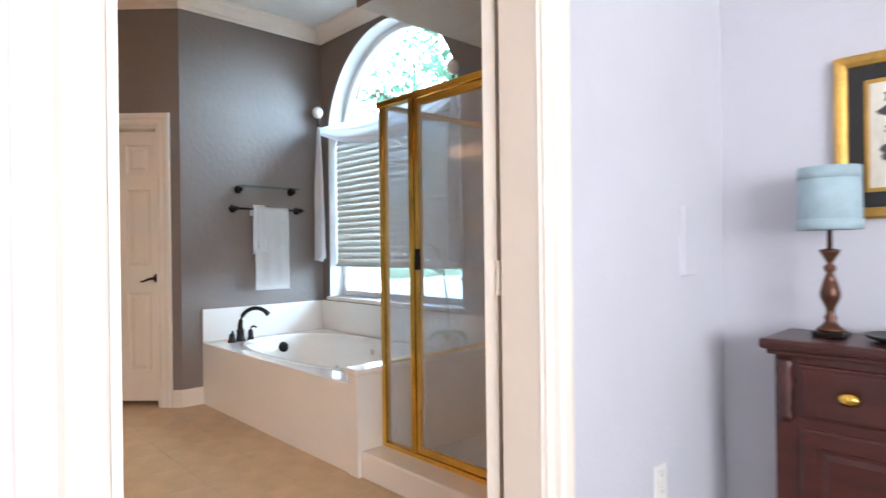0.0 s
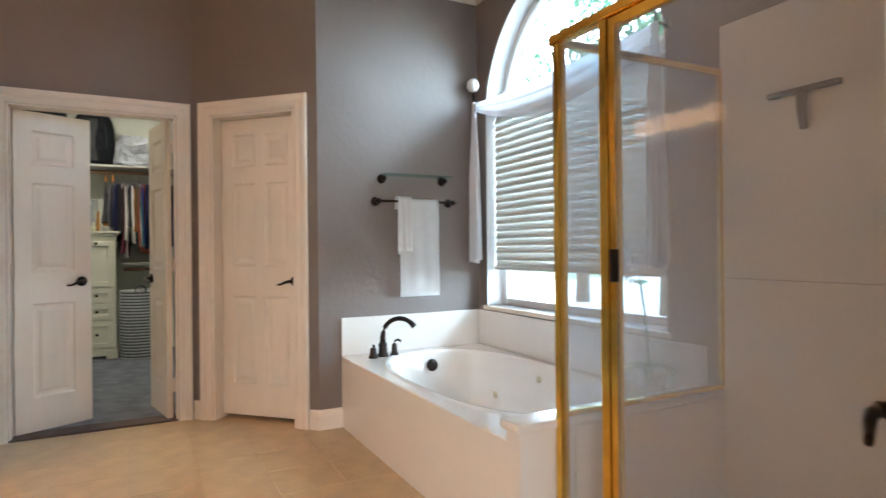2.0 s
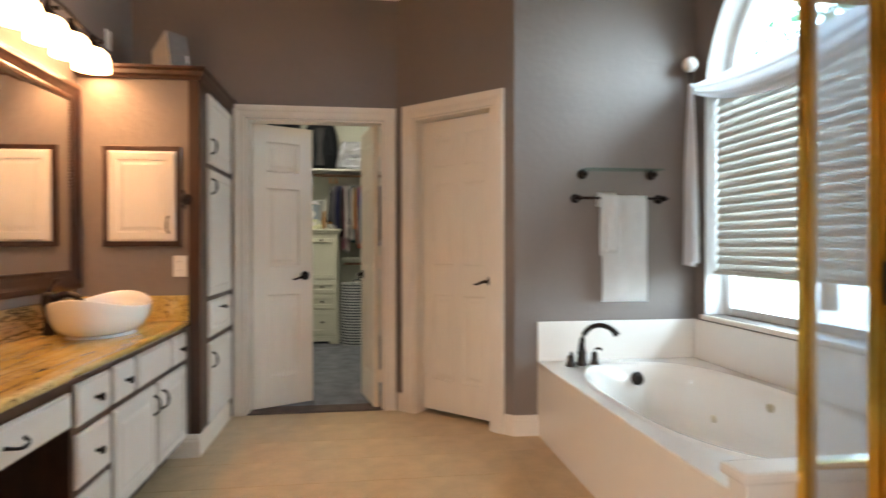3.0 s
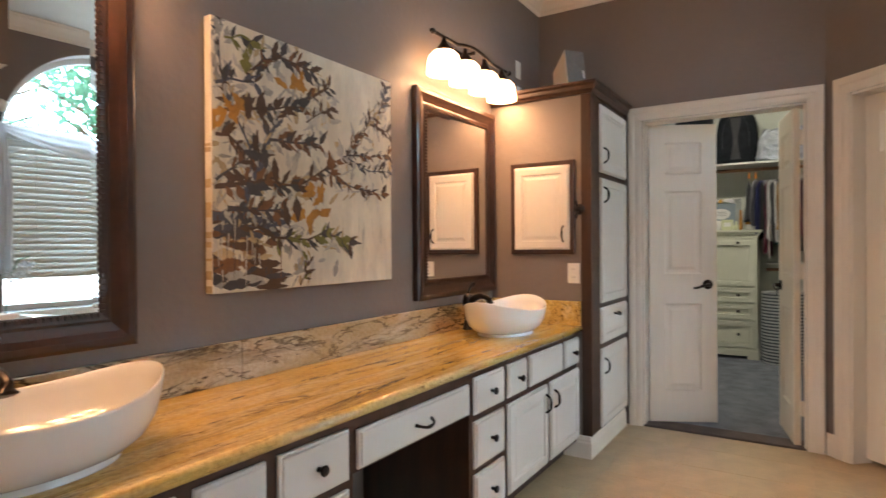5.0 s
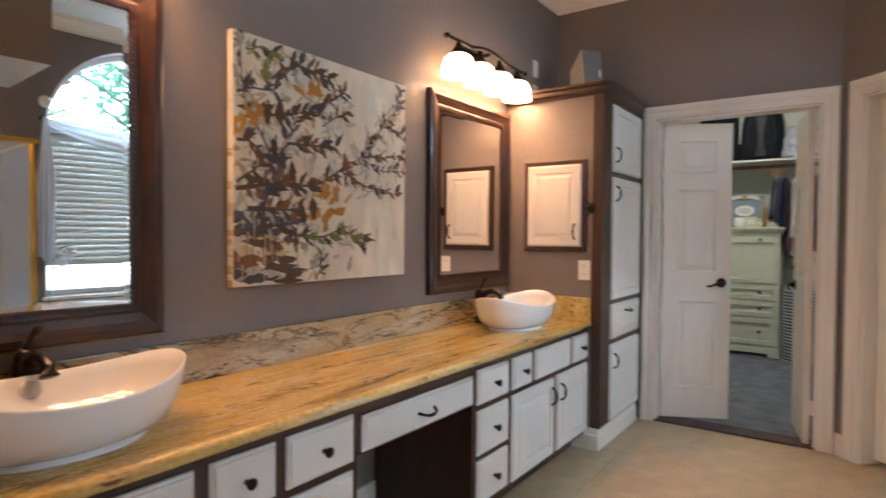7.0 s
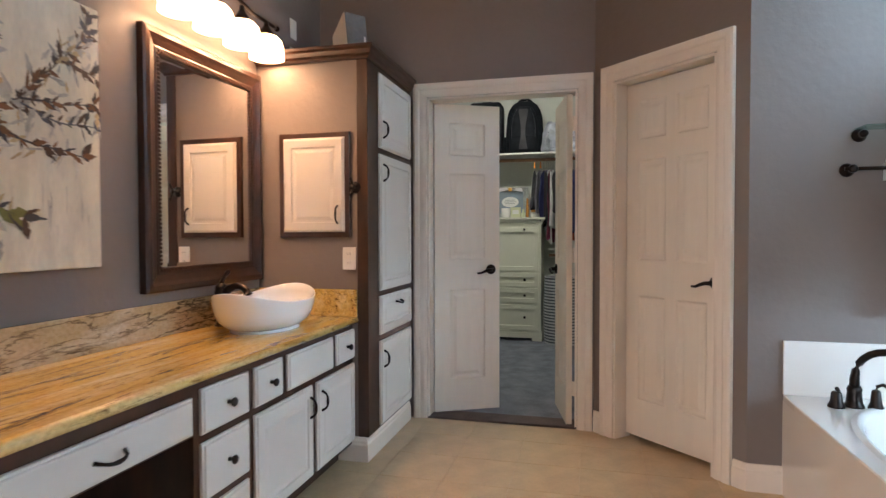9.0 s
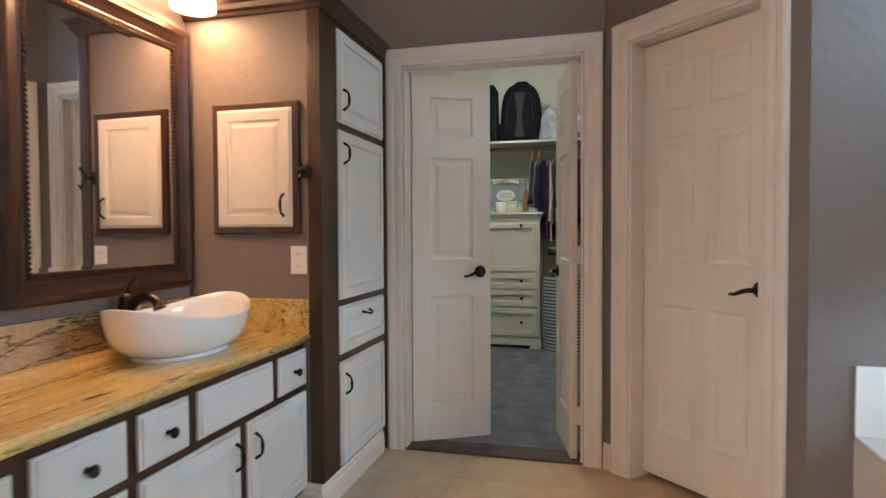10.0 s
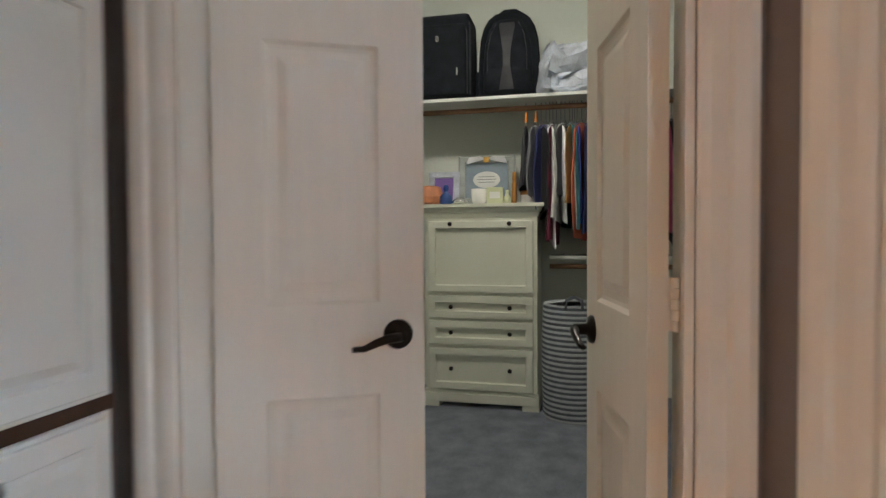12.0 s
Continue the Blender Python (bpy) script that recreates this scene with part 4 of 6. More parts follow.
outlet("wall_outlet", pose(BX, 2.045, 0.40, 0, 0, -90), "white double power outlet on the bedroom wall")
th = thing("wall_panel", pose(BX, 2.25, 1.14, 0, 0, -90), "flat white control panel cover on the bedroom wall", "wall panel")
part("cover", bx(-0.045, 0.045, 0, 0.016, -0.112, 0.112, 0.003), BEDWALL, th)
part("rim", ringframe(0.098, 0.232, [(0, 0), (0, 0.005), (0.004, 0.006), (0.004, 0)]), BEDWALL, th)

th = thing("robe_hook", pose(TX1 + 0.0, -0.012, 1.42, 0, 0, -90), "oil-rubbed bronze double robe hook", "hook")
part("rose", lathe([(0.030, 0), (0.030, 0.005), (0.022, 0.012), (0.010, 0.014), (0.009, 0.04), (0.016, 0.048), (0, 0.052)], 20, Matrix.Rotation(radians(-90), 4, "X")), BRONZE, th, "", True)
part("prong", tube([(0, 0.03, 0), (0, 0.055, -0.03), (0, 0.066, -0.05), (0, 0.075, -0.035)], 0.006), BRONZE, th, "", True)
part("prong", tube([(0, 0.03, 0), (0, 0.060, 0.03), (0, 0.070, 0.045)], 0.006), BRONZE, th, "", True)

th = thing("speaker", pose(-4.36, -0.22, 2.143, 0, 0, -38) @ Matrix.Scale(0.86, 4), "grey cloth-fronted box speaker on the tall cabinet", "speaker")
bm = bmesh.new()
q = [bm.verts.new(p) for p in ((-0.085, -0.11, 0), (0.085, -0.11, 0), (0.085, 0.10, 0), (-0.085, 0.10, 0), (-0.085, -0.14, 0.27), (0.085, -0.14, 0.27), (0.085, 0.03, 0.40), (-0.085, 0.03, 0.40))]
for f4 in ((0, 1, 2, 3), (4, 5, 6, 7), (0, 1, 5, 4), (1, 2, 6, 5), (2, 3, 7, 6), (3, 0, 4, 7)):
    bm.faces.new([q[k] for k in f4])
bmesh.ops.bevel(bm, geom=bm.edges[:], offset=0.006, segments=2, affect="EDGES")
part("cabinet", bm, OFFW, th, "off-white casing")
ob = part("grille", bx(-0.079, 0.079, 0.0, 0.005, 0.008, 0.398, 0.001), SPKR, th, "grey cloth grille")
ob.matrix_local = Matrix.Translation((0, 0.1005, 0.0)) @ Matrix.Rotation(math.atan2(0.07, 0.40), 4, "X")
ob = part("badge", bx(-0.066, -0.052, 0.006, 0.008, 0.185, 0.245), PORC, th, "small white badge")
ob.matrix_local = Matrix.Translation((0, 0.1005, 0.0)) @ Matrix.Rotation(math.atan2(0.07, 0.40), 4, "X")

# ---- tub ----
PX0, PX1 = -2.085, -2.002
TF, TZ = 2.0, 0.452


def tub():
    th = thing("bathtub", Matrix(), "white acrylic oval whirlpool tub in a white panelled deck", "bathtub")
    x0, x1, y0, y1 = DX + 0.001, PX0 - 0.001, TF, NY - 0.001
    part("front_panel", bx(x0, x1, y0 + 0.006, y0 + 0.03, 0.0, TZ - 0.028), ACRYL, th)
    cx, cy, a, b = (x0 + x1) / 2, (y0 + y1) / 2 + 0.0, 0.82, 0.43
    seg = 64
    bm = bmesh.new()

    def oval(s, z, e=2.6, dx=0.0):
        r = []
        for k in range(seg):
            t = 2 * math.pi * k / seg
            c, q = math.cos(t), math.sin(t)
            r.append(bm.verts.new((cx + dx + a * s * math.copysign(abs(c) ** (2 / e), c), cy + b * s * math.copysign(abs(q) ** (2 / e), q), z)))
        return r
    outer = []
    hw, hh = (x1 - x0) / 2, (y1 - y0) / 2
    for k in range(seg):
        t = 2 * math.pi * k / seg
        c, q = math.cos(t), math.sin(t)
        s = 1 / max(abs(c) / hw, abs(q) / hh)
        outer.append((cx + s * c, (y0 + y1) / 2 + s * q))
    lo = [bm.verts.new((px, py, TZ - 0.03)) for px, py in outer]
    hi = [bm.verts.new((px, py, TZ - 0.004)) for px, py in outer]
    h2 = [bm.verts.new((px + (cx - px) * 0.004, py + (cy - py) * 0.008, TZ)) for px, py in outer]
    rings = [lo, hi, h2, oval(1.06, TZ), oval(1.03, TZ + 0.008), oval(1.0, TZ + 0.006), oval(0.975, TZ - 0.012), oval(0.94, TZ - 0.10), oval(0.89, TZ - 0.26), oval(0.84, TZ - 0.34), oval(0.76, TZ - 0.385), oval(0.4, TZ - 0.395), oval(0.05, TZ - 0.397)]
    for p, q in zip(rings, rings[1:]):
        for k in range(seg):
            bm.faces.new((p[k], p[(k + 1) % seg], q[(k + 1) % seg], q[k]))
    bm.faces.new(rings[-1])
    bm.faces.ensure_lookup_table()
    for fc in bm.faces[3 * seg:]:
        fc.smooth = True
    part("shell", bm, ACRYL, th)
    for px, pz, s in ((-3.50, 0.21, 0.895), (-3.14, 0.365, 0.95), (-2.75, 0.21, 0.895)):
        py = cy + b * s * (1 - (abs(px - cx) / (a * s)) ** 2.6) ** (1 / 2.6) - 0.003
        part("jet", lathe([(0.022, 0), (0.022, 0.006), (0.012, 0.010), (0.006, 0.010)], 16, Matrix.Translation((px, py, pz)) @ Matrix.Rotation(radians(90), 4, "X")), JET, th, "cream whirlpool jet", True)
    part("overflow_plate", lathe([(0.040, 0), (0.040, 0.008), (0.030, 0.014), (0.012, 0.016)], 24, Matrix.Translation((cx - a * 0.925, cy + 0.035, TZ - 0.078)) @ Matrix.Rotation(radians(80), 4, "Y")), BRONZE, th, "bronze overflow plate", True)


JET = mat("cream_plastic", (0.62, 0.54, 0.38), 0.3, 0, 0.1, 9)
tub()
th = thing("tub_splash", Matrix(), "white glossy splash panel above the tub deck", "splash panel")
part("end_panel", bx(DX + 0.001, DX + 0.016, TF + 0.004, NY - 0.017, TZ + 0.001, 0.697, 0.003), ACRYL, th)
part("back_panel", bx(DX + 0.001, PX0 - 0.002, NY - 0.016, NY - 0.001, TZ + 0.001, 0.697, 0.003), ACRYL, th)
th = thing("pony_wall", Matrix(), "low white wall with a moulded cap between tub and shower", "low wall", kind="structure")
part("body", bx(PX0, PX1, TF - 0.004, NY - 0.001, 0.0, 0.50), ACRYL, th)
part("cap", bx(PX0 - 0.022, PX1 + 0.014, TF - 0.020, NY - 0.002, 0.501, 0.536, 0.012), ACRYL, th)

th = thing("tub_faucet", pose(-3.86, 2.235, TZ) @ Matrix.Scale(1.2, 4), "oil-rubbed bronze arched tub faucet on the tub deck", "faucet")
part("base", lathe([(0.032, 0), (0.032, 0.006), (0.026, 0.016), (0.022, 0.05), (0.024, 0.062), (0.019, 0.075)], 20), BRONZE, th, "", True)
sd = Vector((0.62, 0.78, 0)).normalized()
arcp = [(0, 0, 0.06), (0, 0, 0.10)] + [tuple(sd * (0.095 - 0.095 * math.cos(a)) + Vector((0, 0, 0.105 + 0.098 * math.sin(a)))) for a in [k * 2.55 / 10 for k in range(1, 11)]]
part("spout", tube(arcp, [0.017, 0.015] + [0.0125] * 8 + [0.0135, 0.016], 14), BRONZE, th, "", True)
hm = Matrix.Translation((0.02, -0.062, 0))
part("handle_base", lathe([(0.027, 0), (0.027, 0.006), (0.020, 0.02), (0.016, 0.05), (0.012, 0.055)], 18, hm), BRONZE, th, "", True)
part("handle_lever", tube([(0.02, -0.062, 0.045), (0.022, -0.058, 0.058), (0.034, -0.066, 0.068)], [0.010, 0.008, 0.007]), BRONZE, th, "", True)
hm = Matrix.Translation((0.015, 0.060, 0))
part("handle_base", lathe([(0.024, 0), (0.024, 0.006), (0.018, 0.02), (0.014, 0.06), (0.010, 0.066)], 18, hm), BRONZE, th, "", True)
part("handle_lever", tube([(0.015, 0.06, 0.06), (0.017, 0.062, 0.078), (0.030, 0.074, 0.088), (0.044, 0.086, 0.080)], [0.009, 0.006, 0.006, 0.007]), BRONZE, th, "", True)

# towel bar, shelf and towel on the tub's end wall
th = thing("towel_bar", Matrix(), "oil-rubbed bronze towel bar on the grey wall", "towel bar")
for y in (2.245, 2.79):
    part("post", lathe([(0.030, 0), (0.030, 0.006), (0.020, 0.014), (0.011, 0.02), (0.011, 0.055), (0.017, 0.062), (0.017, 0.078), (0.008, 0.084)], 18, Matrix.Translation((DX + 0.001, y, 1.452)) @ Matrix.Rotation(radians(90), 4, "Y")), BRONZE, th, "", True)
part("rail", tube([(DX + 0.068, 2.215, 1.452), (DX + 0.068, 2.82, 1.452)], 0.008, 12), BRONZE, th, "", True)
th = thing("glass_shelf", Matrix(), "clear glass shelf on two bronze wall posts", "shelf")
for y in (2.29, 2.74):
    part("post", lathe([(0.030, 0), (0.030, 0.006), (0.018, 0.014), (0.012, 0.03), (0.018, 0.05), (0.012, 0.066)], 18, Matrix.Translation((DX + 0.001, y, 1.602)) @ Matrix.Rotation(radians(90), 4, "Y")), BRONZE, th, "", True)
part("glass_plate", bx(DX + 0.012, DX + 0.125, 2.27, 2.77, 1.622, 1.630, 0.002), SHELFGLASS, th)


def cloth(name, label, category, path, y0, y1, thick, material, n=22, wob=0.004, seed=1, taper=0.0):
    """A hanging cloth: a profile in x-z drawn along y with soft folds."""
    rng = random.Random(seed)
    ph = [rng.uniform(0, 6.28) for _ in range(6)]
    bm = bmesh.new()
    rows = []
    for j, (px, pz) in enumerate(path):
        row = []
        for k in range(n + 1):
            s = k / n
            y = y0 + (y1 - y0) * s
            o = wob * (math.sin(7 * s + ph[0] + j * 0.15) + 0.6 * math.sin(17 * s + ph[1] - j * 0.1))
            row.append(bm.verts.new((px + o, y + 0.3 * wob * math.sin(j * 0.7 + ph[2]), pz)))
        rows.append(row)
    for a, b in zip(rows, rows[1:]):
        for k in range(n):
            bm.faces.new((a[k], a[k + 1], b[k + 1], b[k]))
    bmesh.ops.solidify(bm, geom=bm.faces[:], thickness=thick)
    return tagged(part(name, bm, material, None, "", True), label, category)


bxr = DX + 0.068
path = [(bxr - 0.020, 1.10)] + [(bxr - 0.020, 1.12 + 0.32 * k / 8) for k in range(9)] + [(bxr - 0.012, 1.462), (bxr, 1.470), (bxr + 0.012, 1.462)] + [(bxr + 0.022, 1.44 - 0.62 * k / 16) for k in range(17)]
cloth("bath_towel", "white terry bath towel folded over the bronze bar", "towel", path, 2.385, 2.675, 0.012, TOWEL, seed=3)
path = [(bxr + 0.040, 1.478 - 0.36 * k / 10) for k in range(11)]
cloth("hand_towel", "white terry hand towel laid over the bath towel", "towel", [(bxr - 0.030, 1.40), (bxr - 0.022, 1.468), (bxr, 1.486), (bxr + 0.030, 1.476)] + [(bxr + 0.038, 1.45 - 0.33 * k / 10) for k in range(11)], 2.365, 2.47, 0.010, TOWEL, seed=4)

# ---- shower ----
SF = 2.16
structure("shower_curb", bx(PX1 + 0.001, EX, 2.012, 2.22, 0.0, 0.13, 0.010), ACRYL, "white shower curb", "curb")
structure("floor_shower_pan", bx(PX1 + 0.001, EX, 2.22, NY - 0.02, 0.0, 0.03), ACRYL, "white shower pan", "shower pan")
th = thing("wall_shower_surround", Matrix(), "glossy white shower wall panels with a seam", "shower wall", kind="structure")
part("panel", bx(-2.0, EX - 0.016, NY - 0.016, NY - 0.001, 0.0, 0.998, 0.002), SURR, th)
part("panel", bx(-2.0, EX - 0.016, NY - 0.016, NY - 0.001, 1.0, 2.05, 0.002), SURR, th)
part("panel", bx(EX - 0.016, EX - 0.001, 2.12, NY - 0.017, 0.0, 0.998, 0.002), SURR, th)
part("panel", bx(EX - 0.016, EX - 0.001, 2.12, NY - 0.017, 1.0, 2.05, 0.002), SURR, th)
part("panel", bx(PX1 + 0.001, PX1 + 0.008, 2.23, NY - 0.017, 0.03, 0.498, 0.002), SURR, th)
th = thing("shower_enclosure", Matrix(), "polished brass framed shower enclosure with hazy glass", "shower")


def brass(x0, x1, y0, y1, z0, z1):
    bm = bx(x0, x1, y0, y1, z0, z1, 0.004)
    return part("rail", bm, BRASS, th)


HZ = 1.872
brass(PX1 + 0.006, PX1 + 0.038, SF - 0.018, SF + 0.018, 0.131, HZ - 0.032)
brass(PX1 - 0.012, EX - 0.018, SF - 0.022, SF + 0.022, HZ - 0.032, HZ)
brass(PX1 + 0.040, EX - 0.018, SF - 0.020, SF + 0.020, 0.131, 0.154)
brass(-1.766, -1.730, SF - 0.018, SF + 0.018, 0.154, HZ - 0.032)
brass(-0.885, -0.85, SF - 0.018, SF + 0.018, 0.154, HZ - 0.032)
brass(PX1 - 0.012, PX1 + 0.012, SF + 0.023, NY - 0.002, HZ - 0.030, HZ - 0.002)
brass(PX1 - 0.012, PX1 + 0.012, SF + 0.020, NY - 0.002, 0.537, 0.556)
brass(PX1 - 0.012, PX1 + 0.012, NY - 0.026, NY - 0.002, 0.557, HZ - 0.031)
part("glass_panel", bx(PX1 + 0.034, -1.763, SF - 0.003, SF + 0.003, 0.150, HZ - 0.028), SHGLASS, th).visible_shadow = False
part("glass_panel", bx(PX1 - 0.003, PX1 + 0.003, SF + 0.02, NY - 0.022, 0.552, HZ - 0.028), SHGLASS, th).visible_shadow = False
part("glass_panel", bx(-0.855, EX - 0.018, SF - 0.003, SF + 0.003, 0.150, HZ - 0.028), SHGLASS, th).visible_shadow = False
door = part("shower_door", ringframe(0.836, HZ - 0.195, [(0, -0.013), (0, 0.013), (0.028, 0.013), (0.032, 0.006), (0.032, -0.006), (0.028, -0.013)]), BRASS, th, "brass-framed shower door")
door.location = (-1.3095, SF, (0.157 + HZ - 0.036) / 2)
g = part("door_glass", bx(-0.392, 0.392, -0.003, 0.003, -0.815, 0.815), SHGLASS, door)
g.rotation_euler = (0, 0, radians(1.6))
g.visible_shadow = False
part("door_pull", bx(-0.391, -0.380, -0.040, -0.013, 0.03, 0.13, 0.003), BRONZE, door, "dark door pull")
th = thing("squeegee", pose(-1.647, NY - 0.016, 1.675), "dark squeegee hung on the shower wall", "squeegee")
part("blade", bx(-0.13, 0.13, -0.03, -0.001, 0.015, 0.035, 0.004), BLACKPL, th)
part("handle", tube([(0.0, -0.022, 0.02), (0, -0.025, -0.04), (0.005, -0.02, -0.12)], [0.02, 0.018, 0.014], 10), BLACKPL, th, "", True)

# ---- window ----
th = thing("window_1", Matrix(), "tall arched white-framed window over the tub", "window", kind="structure")
FYW = NY + 0.13
bm = bmesh.new()


def archring(bm, r, y, z0):
    pts = [(WMID + r, z0)] + [(WMID + r * math.cos(math.pi * k / 32), WSPR + r * math.sin(math.pi * k / 32)) for k in range(33)] + [(WMID - r, z0)]
    return [bm.verts.new((px, y, pz)) for px, pz in pts]


rgs = [archring(bm, r, y, WSILL) for r, y in ((WRAD, FYW), (WRAD - 0.05, FYW), (WRAD - 0.055, FYW + 0.02), (WRAD - 0.055, FYW + 0.05), (WRAD, FYW + 0.05))]
for p, q in zip(rgs, rgs[1:]):
    for k in range(len(p) - 1):
        bm.faces.new((p[k], p[k + 1], q[k + 1], q[k]))
part("window_frame", bm, WINFR, th)
bm = bmesh.new()
rgs = [archring(bm, q, y, WSILL) for q, y in ((WRAD - 0.001, NY + 0.002), (WRAD - 0.005, NY + 0.002), (WRAD - 0.005, FYW - 0.001), (WRAD - 0.001, FYW - 0.001))]
for p, q in zip(rgs, rgs[1:]):
    for k in range(len(p) - 1):
        bm.faces.new((p[k], p[k + 1], q[k + 1], q[k]))
part("reveal_lining", bm, WINFR, th, "white painted reveal")
part("transom", bx(WL + 0.02, WR - 0.02, FYW + 0.004, FYW + 0.05, 2.13, 2.19, 0.004), WINFR, th)
part("bottom_rail", bx(WL + 0.05, WR - 0.05, FYW + 0.004, FYW + 0.05, WSILL, WSILL + 0.045, 0.004), WINFR, th)
bm = bmesh.new()
bm.faces.new(archring(bm, WRAD - 0.05, FYW + 0.03, WSILL + 0.02))
g = part("pane", bm, GLASS, th)
g.visible_shadow = False
part("window_sill", bx(WL - 0.025, WR + 0.02, NY - 0.02, FYW, 0.705, WSILL - 0.001, 0.006), TRIM, th)
bm = bmesh.new()
for a, b in ((WL - 0.0, WL + 0.035), (WR - 0.035, WR)):
    box(bm, a, b, NY + 0.19, NY + 0.34, WSILL - 0.02, WSPR)
tagged(part("trim_brick_jamb", bm, OUTBRICK), "tan brick jamb outside the window", "brick jamb", kind="structure")

th = thing("window_blind", Matrix(), "white slatted blind, lowered to just above the sill", "blind")
BY = NY + 0.075
part("headrail", bx(WL + 0.012, WR - 0.012, BY - 0.025, BY + 0.025, 2.07, 2.125, 0.004), BLIND, th)
part("bottom_rail", bx(WL + 0.015, WR - 0.015, BY - 0.025, BY + 0.025, 0.985, 1.008, 0.004), BLIND, th)
bm = bmesh.new()
prof = [(-0.011, -0.0285), (-0.007, -0.011), (0.002, 0.011), (0.010, 0.0285)]
va = [bm.verts.new((WL + 0.015, BY + y, z)) for y, z in prof] + [bm.verts.new((WL + 0.015, BY + y, z + 0.003)) for y, z in prof[::-1]]
vb = [bm.verts.new((WR - 0.015, v.co.y, v.co.z)) for v in va]
for k in range(8):
    bm.faces.new((va[k], va[(k + 1) % 8], vb[(k + 1) % 8], vb[k]))
bm.faces.new(va)
bm.faces.new(vb[::-1])
slat0 = part("slat", bm, BLIND, th)
slat0.location = (0, 0, 1.028)
for k in range(1, 21):
    s = slat0.copy()
    scene.collection.objects.link(s)
    s.location = (0, 0, 1.028 + 0.0505 * k)
for x in (WL + 0.25, WMID, WR - 0.25):
    part("cord", tube([(x, BY - 0.027, 1.0), (x, BY - 0.027, 2.08)], 0.0012, 5), BLIND, th)

# sheer scarf draped over two holders
th = thing("scarf_holder", pose(DX + 0.075, NY, 2.16), "bronze scarf holder with a white ball finial", "curtain holder", "scarf holders")
part("bracket", tube([(0, -0.002, 0), (0, -0.05, 0.0), (0, -0.075, 0.02), (0, -0.08, 0.09)], 0.007), BRONZE, th, "", True)
part("rose", lathe([(0.022, 0), (0.020, 0.006), (0.008, 0.01)], 16, Matrix.Rotation(radians(90), 4, "X")), BRONZE, th, "", True)
part("ball", lathe([(0.004, 0.075), (0.026, 0.083), (0.042, 0.105), (0.046, 0.125), (0.040, 0.150), (0.022, 0.168), (0.003, 0.172)], 20, Matrix.Translation((0, -0.08, 0))), PORC, th, "white ball finial", True)
copy_thing(th, pose(WR + 0.015, NY, 2.16))


def scarf():
    rng = random.Random(8)
    bm = bmesh.new()
    xa, xb = DX + 0.075, WR + 0.015
    n, mrow = 60, 9
    rows = []
    for j in range(mrow):
        v = j / (mrow - 1)
        row = []
        for k in range(n + 1):
            u = k / n
            sag = 4 * u * (1 - u)
            x = xa + (xb - xa) * u
            z = 2.155 - 0.05 * v * (1 - sag) - sag * (0.02 + 0.20 * v)
            y = NY - 0.055 - 0.018 * math.sin(v * 16 + 1.5 * u) * (0.3 + sag) - 0.02
            row.append(bm.verts.new((x, y, z)))
        rows.append(row)
    for a, b in zip(rows, rows[1:]):
        for k in range(n):
            bm.faces.new((a[k], a[k + 1], b[k + 1], b[k]))
    th = thing("window_scarf", Matrix(), "white sheer scarf swagged over the window and hanging at its sides", "curtain")
    part("swag", bm, SHEER, th, "", True)
    for x0, sg in ((xa, 1), (xb, -1)):
        bm = bmesh.new()
        rows = []
        for j in range(26):
            v = j / 25
            z = 2.165 - 1.13 * v
            wd = 0.035 + 0.085 * min(1, v * 2.2)
            row = []
            for k in range(25):
                u = k / 24 - 0.5
                row.append(bm.verts.new((x0 + sg * 0.005 + 2 * u * wd * 0.55, NY - 0.075 + 0.020 * math.sin(u * 22 + 0.8 * math.sin(v * 5)) * (0.35 + v), z + 0.05 * abs(u) * v - 0.012 * math.sin(u * 15) * (v > 0.95))))
            rows.append(row)
        for a, b in zip(rows, rows[1:]):
            for k in range(24):
                bm.faces.new((a[k], a[k + 1], b[k + 1], b[k]))
        part("tail", bm, SHEER, th, "", True)


scarf()

# orchid on the tub deck beside the shower
th = thing("orchid", pose(-2.28, 2.90, TZ) @ Matrix.Scale(1.18, 4), "white orchid in a small pot on the tub deck", "plant")
part("pot", lathe([(0.045, 0), (0.058, 0.10), (0.060, 0.11), (0.05, 0.11), (0.045, 0.09)], 20), PORC, th, "", True)
bm = bmesh.new()
rng = random.Random(4)
for k in range(7):
    a = k * 0.9
    pts = []
    rows = []
    for j in range(7):
        t = j / 6
        r = 0.13 * t
        w = 0.028 * math.sin(math.pi * min(1, t * 0.9 + 0.08))
        z = 0.10 + 0.12 * t - 0.14 * t * t
        c, s = math.cos(a), math.sin(a)
        rows.append([bm.verts.new((c * r - s * w * q, s * r + c * w * q, z + 0.006 * abs(q))) for q in (-1, 0, 1)])
    for p, q in zip(rows, rows[1:]):
        for i in range(2):
            bm.faces.new((p[i], p[i + 1], q[i + 1], q[i]))
part("leaf_cluster", bm, LEAF, th, "", True)
stem = [(0, 0, 0.1), (0.0, -0.02, 0.3), (-0.02, -0.03, 0.48), (-0.06, -0.05, 0.58), (-0.12, -0.06, 0.60)]
part("stem", tube(stem, 0.004, 6), LEAF, th)
bm = bmesh.new()
